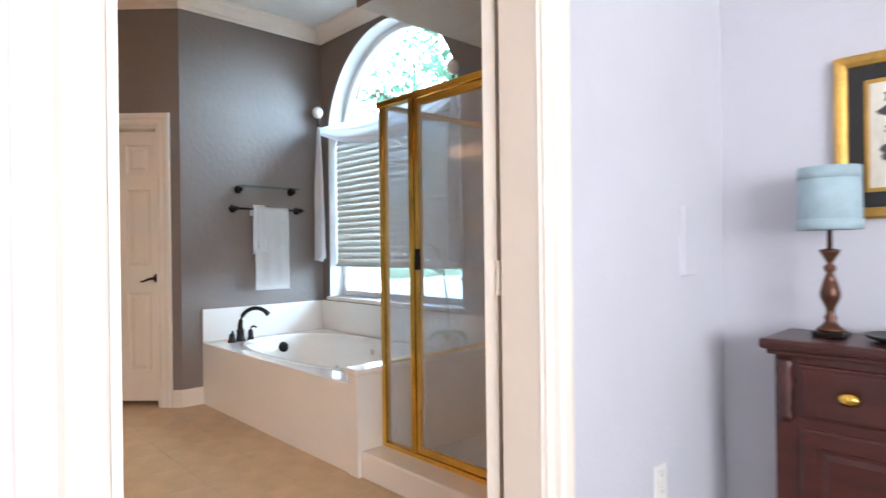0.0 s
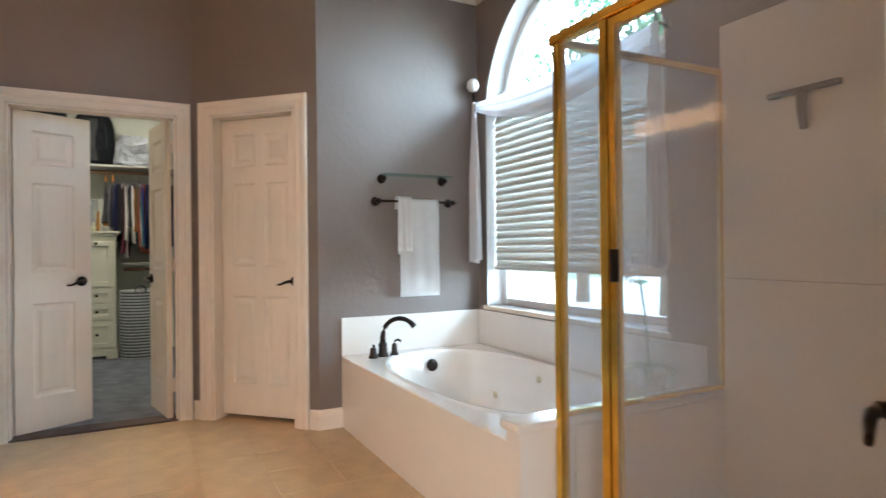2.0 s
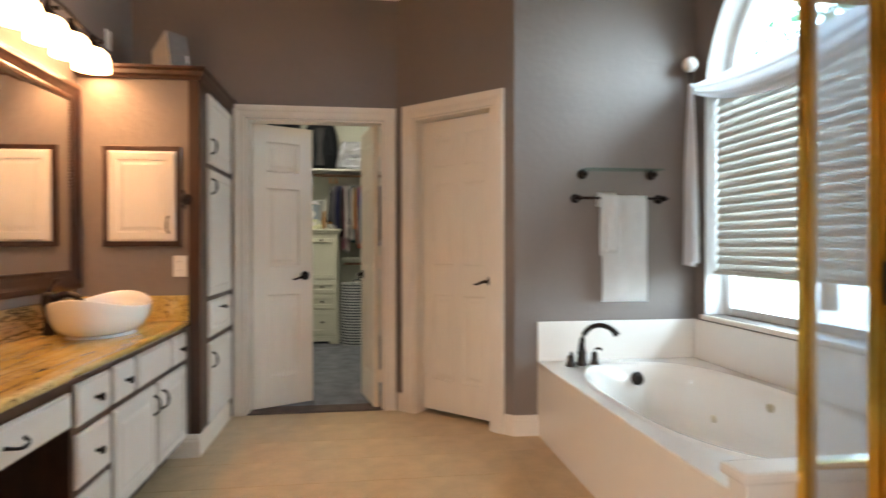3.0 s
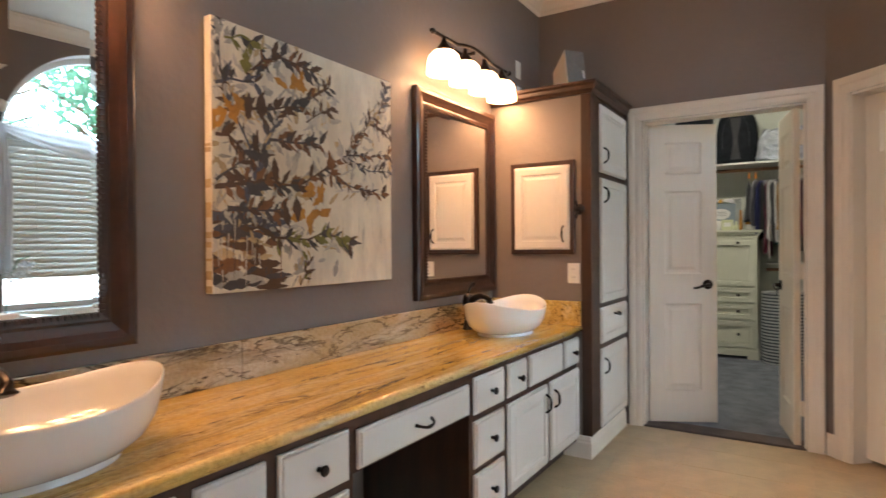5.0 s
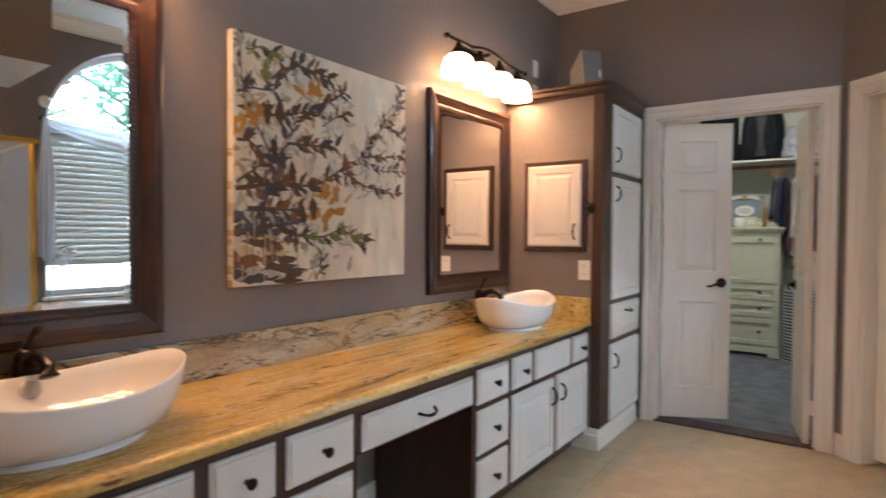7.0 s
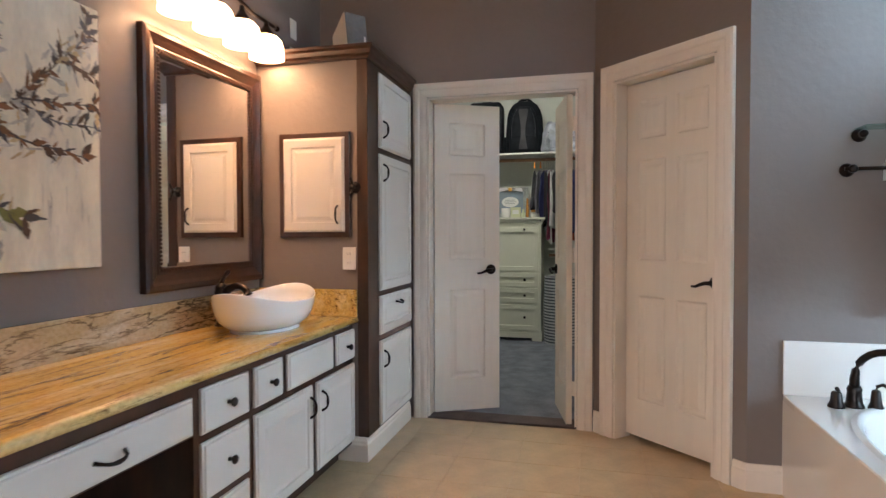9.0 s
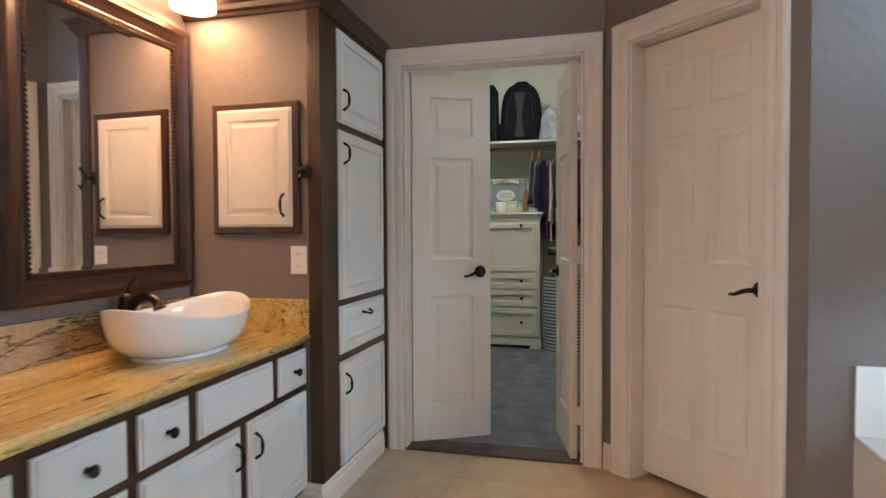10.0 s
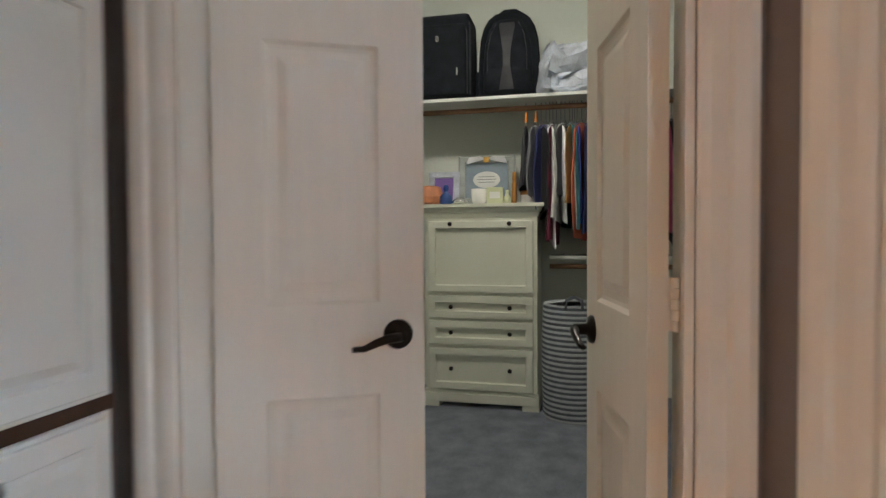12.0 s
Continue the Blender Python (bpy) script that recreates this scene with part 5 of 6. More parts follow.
for k in range(9):
    t = k / 8
    c = Vector(stem[2]).lerp(Vector(stem[4]), t) + Vector((rng.uniform(-.03, .03), rng.uniform(-.03, .03), rng.uniform(-.05, .03)))
    ax = rng.uniform(0, 3)
    for p in range(5):
        a = p * 2 * math.pi / 5 + ax
        q = [bm.verts.new(c + Vector((0.03 * math.cos(a + d) * r, rng.uniform(-.004, .008), 0.03 * math.sin(a + d) * r))) for d, r in ((0, 0.1), (-0.45, 0.8), (0, 1.15), (0.45, 0.8))]
        bm.faces.new(q)
part("blossoms", bm, SHEER, th, "white blossoms")

# ---- closet ----
CHX, CH0, CH1, CHH = -7.47, -0.127, 0.656, 1.362
th = thing("chest", Matrix(), "cream-painted tall secretary chest with dark knobs, its top crowded", "chest of drawers")
part("body", bx(CHX - 0.42, CHX - 0.02, CH0 + 0.02, CH1 - 0.02, 0.10, CHH - 0.085), CREAM, th)
bm = bmesh.new()
box(bm, CHX - 0.44, CHX + 0.0, CH0 + 0.005, CH1 - 0.005, 0.045, 0.105, 0.006)
box(bm, CHX - 0.43, CHX - 0.008, CH0 + 0.012, CH1 - 0.012, 0.105, 0.125, 0.006)
for y in (CH0 + 0.005, CH1 - 0.115):
    box(bm, CHX - 0.44, CHX + 0.0, y, y + 0.11, 0.0, 0.046)
part("plinth", bm, CREAM, th)
part("cornice", sweep([(CHX - 0.43, CH1 - 0.02), (CHX - 0.02, CH1 - 0.02), (CHX - 0.02, CH0 + 0.02), (CHX - 0.43, CH0 + 0.02)][::-1], [(0 - o, z) for o, z in [(0, CHH - 0.085), (0.008, CHH - 0.085), (0.012, CHH - 0.06), (0.026, CHH - 0.05), (0.03, CHH - 0.03), (0.045, CHH - 0.022), (0.045, CHH - 0.001), (0, CHH - 0.001)]]), CREAM, th)
part("top", bx(CHX - 0.44, CHX + 0.02, CH0 - 0.02, CH1 + 0.02, CHH - 0.024, CHH, 0.005), CREAM, th)


def chest_front(name, za, zb):
    y0, y1 = CH0 + 0.045, CH1 - 0.045
    bm = bmesh.new()
    w, h = y1 - y0, zb - za
    rings = []
    for d, x in ((0, 0), (0, 0.021), (0.004, 0.023), (0.046, 0.023), (0.050, 0.003)):
        rings.append([bm.verts.new(p) for p in ((x, d, d), (x, w - d, d), (x, w - d, h - d), (x, d, h - d))])
    for p, q in zip(rings, rings[1:]):
        for k in range(4):
            bm.faces.new((p[k], p[(k + 1) % 4], q[(k + 1) % 4], q[k]))
    bm.faces.new(rings[-1])
    ob = part(name, bm, CREAM, th)
    ob.location = (CHX - 0.02, y0, za)
    zk = h - 0.02 if name == "flap" else h / 2
    for y in (0.151, w - 0.151):
        m = Matrix.Translation((0.003 if name != "flap" else 0.023, y, zk)) @ Matrix.Rotation(radians(90), 4, "Y")
        part("knob", lathe([(0.006, 0), (0.006, 0.010), (0.014, 0.016), (0.015, 0.022), (0, 0.027)], 14, m), BRONZE, ob, "", True)


for nm, za, zb in (("flap", 0.778, 1.250), ("drawer", 0.605, 0.757), ("drawer", 0.430, 0.590), ("drawer", 0.132, 0.408)):
    chest_front(nm, za, zb)


def small(name, label, category, bm, material, loc, smooth=True, rz=0):
    ob = part(name, bm, material, None, "", smooth)
    ob.matrix_world = pose(*loc, 0, 0, rz)
    return tagged(ob, label, category)


ORANGE = mat("salt_lamp_orange", (0.65, 0.26, 0.13), 0.6, 0, 0.3, 9, 0.5, 40)
BLUEGL = mat("blue_glass", (0.03, 0.07, 0.25), 0.1, 0, 0.2, 9, coat=0.5)
PALEGR = mat("pale_green_card", (0.62, 0.64, 0.42), 0.5, 0, 0.08, 9)
PURPLE = mat("purple_card", (0.17, 0.09, 0.34), 0.5, 0, 0.1, 9)
GREYFR = mat("grey_weathered_frame", (0.33, 0.35, 0.34), 0.6, 0, 0.2, 12, 0.2, 60)
SLATEBL = mat("slate_blue_card", (0.24, 0.30, 0.36), 0.6, 0, 0.1, 9)
PAPER = mat("white_paper", (0.78, 0.78, 0.76), 0.7, 0, 0.04, 9)
AMBER = mat("amber_glass", (0.45, 0.20, 0.05), 0.1, 0, 0.2, 9, coat=0.5)
CH = CHH + 0.001
# decorative frame with bow
th = thing("picture_frame", pose(-7.82, 0.253, CH + 0.002, 0, 0, -90) @ Matrix.Rotation(radians(8), 4, "X"), "grey weathered frame with a cloth bow and a written card", "picture frame")
fr = part("frame", ringframe(0.41, 0.36, [(0, 0), (0, 0.018), (0.015, 0.026), (0.045, 0.022), (0.055, 0.010), (0.055, 0)]), GREYFR, th)
fr.location = (0, 0, 0.18)
part("card", bx(-0.155, 0.155, 0.002, 0.008, 0.045, 0.315), SLATEBL, th, "slate-blue card")
part("paper", lathe([(0.098, 0.009), (0.098, 0.0108), (0.094, 0.0112), (0.0, 0.0112)], 28, Matrix.Translation((0, 0, 0.185)) @ Matrix.Rotation(radians(-90), 4, "X") @ Matrix.Diagonal((1.0, 0.62, 1, 1))), PAPER, th, "white oval written label")
bm = bmesh.new()
for k in range(3):
    box(bm, -0.07 + 0.012 * abs(k - 1), 0.07 - 0.012 * abs(k - 1), 0.0114, 0.0118, 0.205 - k * 0.02, 0.209 - k * 0.02)
part("written_line", bm, SPKR, th)
bm = bmesh.new()
for s in (-1, 1):
    q = [bm.verts.new(p) for p in ((0, 0.028, 0.335), (s * 0.05, 0.034, 0.352), (s * 0.13, 0.03, 0.345), (s * 0.15, 0.03, 0.295), (s * 0.05, 0.034, 0.318))]
    bm.faces.new(q)
bmesh.ops.solidify(bm, geom=bm.faces[:], thickness=0.008)
part("bow", bm, SHEER, th, "white cloth bow")
part("buckle", bx(-0.02, 0.02, 0.03, 0.04, 0.305, 0.345, 0.004), GOLDFR, th, "gold buckle")
th = thing("picture_frame", pose(-7.80, -0.054, CH, 0, 0, -90) @ Matrix.Rotation(radians(8), 4, "X"), "small silver frame around a purple card", "picture frame")
fr = part("frame", ringframe(0.225, 0.25, [(0, 0), (0, 0.012), (0.04, 0.014), (0.045, 0.006), (0.045, 0)]), SILVER, th)
fr.location = (0, 0, 0.125)
part("card", bx(-0.068, 0.068, 0.002, 0.005, 0.045, 0.205), PURPLE, th)
small("salt_lamp", "rough orange salt crystal lamp on the chest", "lamp", lathe([(0.05, 0), (0.085, 0.02), (0.098, 0.06), (0.090, 0.10), (0.082, 0.125), (0.06, 0.135), (0.02, 0.128)], 11), ORANGE, (-7.66, -0.125, CH), False)
small("perfume_bottle", "blue glass perfume bottle on the chest", "bottle", lathe([(0.04, 0), (0.045, 0.02), (0.042, 0.06), (0.018, 0.085), (0.014, 0.10), (0.020, 0.105), (0.018, 0.135), (0.004, 0.14)], 16), BLUEGL, (-7.62, 0.005, CH))
small("silver_dish", "small silver dish on the chest", "dish", lathe([(0.03, 0), (0.055, 0.012), (0.058, 0.025), (0.03, 0.045), (0.004, 0.05)], 20), CHROME, (-7.62, 0.106, CH))
small("mug", "white ceramic cup on the chest", "cup", lathe([(0.038, 0), (0.05, 0.02), (0.055, 0.105), (0.050, 0.105), (0.045, 0.02), (0.01, 0.012)], 20), PORC, (-7.62, 0.235, CH))
th = thing("gift_box", pose(-7.65, 0.342, CH, 0, 0, 92), "pale green scent box with a small white label", "box")
part("carton", bx(-0.055, 0.055, -0.035, 0.035, 0, 0.115, 0.002), PALEGR, th)
part("label", bx(-0.035, 0.035, -0.0365, -0.0355, 0.04, 0.085), PAPER, th)
small("perfume_bottle", "pale glass perfume bottle on the chest", "bottle", lathe([(0.022, 0), (0.026, 0.04), (0.012, 0.06), (0.010, 0.075), (0.012, 0.09), (0.003, 0.095)], 14), PALEGR, (-7.60, 0.430, CH))
small("perfume_bottle", "tall slim amber perfume bottle on the chest", "bottle", lathe([(0.016, 0), (0.018, 0.03), (0.016, 0.14), (0.010, 0.15), (0.014, 0.16), (0.012, 0.21), (0.003, 0.215)], 12), AMBER, (-7.62, 0.474, CH))
th = thing("candle_jar", pose(-7.62, 0.567, CH), "white candle jar with a tan wooden lid", "jar")
part("jar", lathe([(0.045, 0), (0.05, 0.01), (0.05, 0.055), (0.04, 0.06)], 20), PORC, th, "", True)
part("lid", lathe([(0.053, 0.06), (0.053, 0.082), (0.048, 0.086), (0.003, 0.086)], 20), AMBER, th, "tan lid", True)

# shelves and rods
SHW = mat("white_shelf_paint", (0.70, 0.70, 0.66), 0.5, 0, 0.04, 5)
RODW = mat("brown_wooden_rod", (0.20, 0.10, 0.05), 0.5, 0, 0.3, 6)
tagged(part("shelf_board", bx(-8.0, -7.56, -1.2, 2.0, 2.055, 2.077, 0.003), SHW), "white closet shelf board along the back wall", "shelf")
tagged(part("closet_rod", tube([(-7.66, -1.2, 2.005), (-7.66, 2.0, 2.005)], 0.018, 12), RODW, None, "", True), "brown wooden clothes rod below the shelf", "clothes rod")
tagged(part("shelf_board", bx(-8.0, -7.62, CH1 + 0.05, 2.0, 0.995, 1.017, 0.003), SHW), "lower white closet shelf board", "shelf")
tagged(part("closet_rod", tube([(-7.66, CH1 + 0.05, 0.945), (-7.66, 2.0, 0.945)], 0.016, 12), RODW, None, "", True), "brown wooden clothes rod below the lower shelf", "clothes rod")
tagged(part("shelf_board", bx(-7.55, -4.85, -1.2, -0.85, 1.92, 1.942, 0.003), SHW), "white closet shelf board along the side wall", "shelf")
tagged(part("closet_rod", tube([(-7.55, -0.93, 1.86), (-4.85, -0.93, 1.86)], 0.016, 12), RODW, None, "", True), "brown wooden clothes rod along the side wall", "clothes rod")


def garment(x, y, z, ln, wd, col, seed, along, label, orange=False):
    """One garment on its hanger; along: 0 hangs across the x rod, 90 across the y rod."""
    rng = random.Random(seed)
    th = thing("hanging_garment", pose(x, y, z, 0, 0, along), label, "clothing", "clothes on the closet rods")
    hk = [(0, 0, -0.012), (0.012, 0, 0.006), (0.012, 0, 0.02), (0, 0, 0.026), (-0.012, 0, 0.018)]
    hm = tube([(wd * 0.45, 0, -0.170), (0, 0, -0.095), (0.0, 0, -0.012)] + hk[1:], 0.0024, 6)
    tube([(-wd * 0.45, 0, -0.170), (0, 0, -0.095)], 0.0024, 6, hm)
    part("hanger", hm, HANG, th)
    if orange:
        part("hook_sleeve", tube([(0, 0, -0.10), (0.002, 0, -0.06), (0, 0, -0.03)], [0.012, 0.008, 0.004], 8), ORANGETAG, th, "orange hook sleeve")
    bm = bmesh.new()
    rows = []
    ph = rng.uniform(0, 6)
    hem = rng.uniform(-0.05, 0.05)
    for j in range(18):
        v = j / 17
        hw = wd * (0.06 + 0.44 * min(1, v * 6) ** 0.8) * (1 + 0.10 * v) * (1 - 0.10 * math.sin(min(1, v * 2.2) * math.pi))
        ring = []
        for k in range(24):
            a = 2 * math.pi * k / 24
            zz = -0.125 - 0.075 * min(1, v * 6) - max(0, v - 0.14) * ln + hem * v * math.cos(a)
            tk = (0.019 + 0.008 * math.sin(3 * v + ph)) * (0.4 + 0.6 * min(1, v * 4))
            ring.append(bm.verts.new((hw * math.cos(a) + 0.008 * math.sin(9 * v + ph), tk * math.sin(a) * (1 + 0.5 * math.sin(4 * a + ph + 2 * v)) + 0.008 * math.sin(6 * v + ph) * v, zz)))
        rows.append(ring)
    for a, b in zip(rows, rows[1:]):
        for k in range(24):
            bm.faces.new((a[k], a[(k + 1) % 24], b[(k + 1) % 24], b[k]))
    bm.faces.new(rows[0])
    part("cloth", bm, CLOTHS[col], th, "", True)
    return th


HANG = mat("steel_hanger_wire", (0.25, 0.25, 0.27), 0.3, 0.7, 0.1, 9)
ORANGETAG = mat("orange_plastic", (0.75, 0.25, 0.04), 0.4, 0, 0.1, 9)
CLOTHS = {k: mat("cloth_" + k, c, 0.9, 0, 0.25, 12, 0.4, 200) for k, c in dict(navy=(0.02, 0.025, 0.10), white=(0.72, 0.72, 0.72), black=(0.014, 0.014, 0.018), teal=(0.03, 0.14, 0.16), maroon=(0.14, 0.01, 0.04),
                                                                              grey=(0.16, 0.16, 0.18), coral=(0.50, 0.11, 0.06), blue=(0.03, 0.05, 0.30), gold=(0.42, 0.25, 0.09), charcoal=(0.05, 0.05, 0.06)).items()}
row = [("charcoal", 0.42, 0.55), ("grey", 0.50, 0.62), ("black", 0.62, 0.655), ("navy", 0.58, 0.68), ("white", 0.82, 0.70), ("maroon", 0.82, 0.725), ("white", 0.67, 0.755), ("white", 0.64, 0.785),
       ("charcoal", 0.50, 0.805), ("teal", 0.71, 0.83), ("gold", 0.52, 0.85), ("white", 0.72, 0.87), ("blue", 0.70, 0.89), ("coral", 0.80, 0.915), ("navy", 0.72, 0.94), ("navy", 0.70, 0.97), ("maroon", 0.60, 1.00), ("black", 0.75, 1.04), ("grey", 0.70, 1.08),
       ("navy", 0.74, 1.13), ("black", 0.70, 1.18), ("teal", 0.70, 1.23), ("charcoal", 0.75, 1.28), ("black", 0.80, 1.34), ("maroon", 0.78, 1.40), ("black", 0.82, 1.46), ("charcoal", 0.80, 1.52), ("black", 0.80, 1.58), ("maroon", 0.82, 1.64), ("black", 0.80, 1.70)]
for k, (c, ln, y) in enumerate(row):
    garment(-7.66, y + 0.006 * math.sin(k * 5.1), 2.01, ln, 0.36 + 0.09 * abs(math.sin(k * 2.3)), c, k, 16 * math.sin(k * 3.7), c + " garment on a hanger on the closet rod", k < 2)
for k, c in enumerate(("blue", "blue", "white", "grey", "navy", "black", "blue", "charcoal", "white", "navy")):
    garment(-5.15 - 0.17 * k, -0.93, 1.865, 0.75, 0.40, c, 40 + k, 90, c + " garment on a hanger on the side rod")

# bags on the shelf
SHZ = 2.078


def rounded(bm, x0, x1, y0, y1, z0, z1, r, top=1.0):
    box(bm, x0, x1, y0, y1, z0, z1)
    vs = bm.verts[:]
    for v in vs:
        if abs(v.co.z - z1) < 1e-6:
            v.co.y = (y0 + y1) / 2 + (v.co.y - (y0 + y1) / 2) * top
            v.co.x = (x0 + x1) / 2 + (v.co.x - (x0 + x1) / 2) * top
    bmesh.ops.bevel(bm, geom=bm.edges[:], offset=r, segments=4, affect="EDGES", profile=0.6)
    return bm


def soft_bag(rows, e=3.2, seg=36, dx=0.0):
    """A padded bag built of rounded plan sections: (height, half depth, half width)."""
    bm = bmesh.new()
    rings = []
    for z, hx, hy in rows:
        rings.append([bm.verts.new((dx + hx * math.copysign(abs(math.cos(a)) ** (2 / e), math.cos(a)), hy * math.copysign(abs(math.sin(a)) ** (2 / e), math.sin(a)), z)) for a in [2 * math.pi * k / seg for k in range(seg)]])
    for p, q in zip(rings, rings[1:]):
        for k in range(seg):
            bm.faces.new((p[k], p[(k + 1) % seg], q[(k + 1) % seg], q[k]))
    bm.faces.new(rings[0][::-1])
    bm.faces.new(rings[-1])
    return bm


def backpack():
    th = thing("backpack", pose(-7.72, 0.433, SHZ) @ Matrix.Scale(0.965, 4), "black nylon backpack with a grey centre stripe, standing upright", "backpack")
    part("main_bag", soft_bag([(0.0, 0.10, 0.190), (0.02, 0.12, 0.212), (0.10, 0.128, 0.222), (0.30, 0.125, 0.212), (0.42, 0.115, 0.202), (0.50, 0.10, 0.182), (0.56, 0.08, 0.148), (0.595, 0.055, 0.105), (0.61, 0.03, 0.06)]), BLACKCLOTH, th, "", True)
    part("front_pocket", soft_bag([(0.005, 0.06, 0.150), (0.03, 0.075, 0.172), (0.20, 0.078, 0.172), (0.36, 0.070, 0.158), (0.46, 0.055, 0.130), (0.52, 0.030, 0.095), (0.535, 0.010, 0.05)], dx=0.085), BLACKCLOTH, th, "", True)
    part("lower_pocket", soft_bag([(0.01, 0.05, 0.150), (0.03, 0.068, 0.165), (0.15, 0.066, 0.162), (0.20, 0.052, 0.150), (0.215, 0.03, 0.13)], dx=0.107), BLACKCLOTH, th, "", True)
    bm = bmesh.new()
    prof = ((0.035, 0.050, 0.180), (0.10, 0.040, 0.182), (0.20, 0.024, 0.181), (0.30, 0.027, 0.171), (0.40, 0.042, 0.160), (0.475, 0.054, 0.144), (0.50, 0.050, 0.137))
    q = [[bm.verts.new((x, s_ * y, z)) for s_ in (-1, 1)] for z, y, x in prof]
    for u, v in zip(q, q[1:]):
        bm.faces.new((u[0], u[1], v[1], v[0]))
    bmesh.ops.solidify(bm, geom=bm.faces[:], thickness=0.008)
    part("stripe", bm, STRIPEGREY, th, "grey centre stripe")
    for s_ in (-1, 1):
        part("zip", tube([(0.150, s_ * 0.135, 0.05), (0.150, s_ * 0.135, 0.30), (0.138, s_ * 0.115, 0.42), (0.118, s_ * 0.075, 0.505)], 0.0035, 6), GREYCLOTH, th)
        part("side_pocket", soft_bag([(0.02, 0.05, 0.012), (0.05, 0.065, 0.026), (0.17, 0.065, 0.028), (0.20, 0.05, 0.012)]), BLACKCLOTH, th, "", True).location = (0, s_ * 0.218, 0)
    part("handle", tube([(-0.03, -0.085, 0.565), (-0.03, -0.075, 0.615), (-0.03, -0.04, 0.637), (-0.03, 0.04, 0.637), (-0.03, 0.075, 0.615), (-0.03, 0.085, 0.565)], 0.013, 8), BLACKCLOTH, th, "", True)


backpack()
th = thing("suitcase", pose(-7.72, 0.0, SHZ), "black cloth upright suitcase on the closet shelf", "suitcase")
part("shell", rounded(bmesh.new(), -0.16, 0.13, -0.19, 0.19, 0, 0.585, 0.05, 0.95), BLACKCLOTH, th, "", True)
part("front_pocket", rounded(bmesh.new(), 0.10, 0.165, -0.165, 0.165, 0.02, 0.50, 0.03, 0.95), BLACKCLOTH, th, "", True)
part("badge", ringframe(0.018, 0.034, [(0, 0), (0, 0.004), (0.005, 0.004), (0.005, 0)]), CHROME, th, "small silver badge").matrix_local = Matrix.Translation((0.165, -0.036, 0.40)) @ Matrix.Rotation(radians(-90), 4, "Z")
part("piping", tube([(0.150, -0.168, 0.03), (0.150, -0.166, 0.44), (0.147, -0.140, 0.49), (0.147, 0.140, 0.49), (0.150, 0.166, 0.44), (0.150, 0.168, 0.03)], 0.005, 6), GREYCLOTH, th)
part("side_piping", tube([(0.118, 0.183, 0.03), (0.112, 0.180, 0.50), (0.095, 0.150, 0.565), (0.095, -0.150, 0.565)], 0.006, 6), GREYCLOTH, th)
part("top_handle", tube([(0.0, -0.06, 0.58), (0.0, -0.05, 0.60), (0.0, 0.05, 0.60), (0.0, 0.06, 0.58)], 0.010, 8), BLACKCLOTH, th, "", True)
part("zip_pull", bx(0.163, 0.170, 0.095, 0.105, 0.15, 0.20, 0.002), CHROME, th, "silver zip pull")


def silver_bag():
    rng = random.Random(9)
    bm = rounded(bmesh.new(), -0.16, 0.16, -0.24, 0.26, 0, 0.29, 0.06, 0.84)
    bmesh.ops.subdivide_edges(bm, edges=bm.edges[:], cuts=5, use_grid_fill=True)
    for v in bm.verts:
        d = noise.noise(v.co * 8) * 0.08 + abs(noise.noise(v.co * 19)) * 0.07
        v.co += Vector((d, d * 0.6, abs(d) * 0.9 if v.co.z > 0.05 else 0))
    th = thing("tote_bag", pose(-7.72, 0.855, SHZ + 0.002), "crumpled silver tote bag slumped on the shelf", "bag")
    part("bag", bm, SILVER, th)
    for dx in (0.05, -0.06):
        part("strap", tube([(dx + 0.08, -0.10, 0.05), (dx + 0.06, -0.10, 0.20), (dx, -0.05, 0.24), (dx, 0.05, 0.25), (dx + 0.06, 0.12, 0.19), (dx + 0.09, 0.12, 0.04)], 0.012, 6), SILVER, th, "", True)


silver_bag()

# striped hamper
th = thing("hamper", pose(-7.46, 0.870, 0.013), "tall woven basket hamper striped grey and white", "hamper")
STRW = mat("pale_woven_rope", (0.50, 0.52, 0.54), 0.85, 0, 0.15, 20, 0.6, 150)
STRD = mat("dark_woven_rope", (0.10, 0.11, 0.13), 0.85, 0, 0.2, 20, 0.6, 150)
for k in range(44):
    z = 0.70 * k / 44
    r = 0.185 + 0.02 * math.sin(math.pi * (0.15 + 0.7 * k / 44))
    hgt = 0.70 / 44
    part("band", lathe([(r - 0.003, z), (r, z + hgt * 0.25), (r, z + hgt * 0.75), (r - 0.003, z + hgt)], 32), STRD if k % 2 else STRW, th, "", True)
part("rim", lathe([(0.185, 0.70), (0.192, 0.703), (0.192, 0.712), (0.185, 0.715), (0.17, 0.712), (0.165, 0.60)], 32), STRW, th, "", True)
part("handle", tube([(0.19, -0.05, 0.69), (0.195, -0.045, 0.75), (0.195, 0, 0.77), (0.195, 0.045, 0.75), (0.19, 0.05, 0.69)], 0.010, 8), STRD, th, "", True)

th = thing("ceiling_light", pose(-6.3, 0.4, CZ), "round opal closet ceiling light, switched on", "ceiling light")
part("base", lathe([(0.16, -0.001), (0.16, -0.03), (0.15, -0.032)], 28), CHROME, th, "", True)
part("diffuser", lathe([(0.148, -0.032), (0.14, -0.07), (0.10, -0.10), (0.02, -0.11)], 28), CLOSETGLOW, th, "glowing opal diffuser", True)

# ---- bedroom corner ----
th = thing("dresser", Matrix(), "dark cherry wood dresser with carved corners and brass knob", "dresser")
QX, QY = -0.217, 2.275
part("body", bx(QX, QX + 1.2, QY, 2.53, 0.09, 0.80, 0.006), CHERRY, th)
part("plinth", bx(QX - 0.02, QX + 1.22, QY - 0.02, 2.535, 0.013, 0.10, 0.012), CHERRY, th)
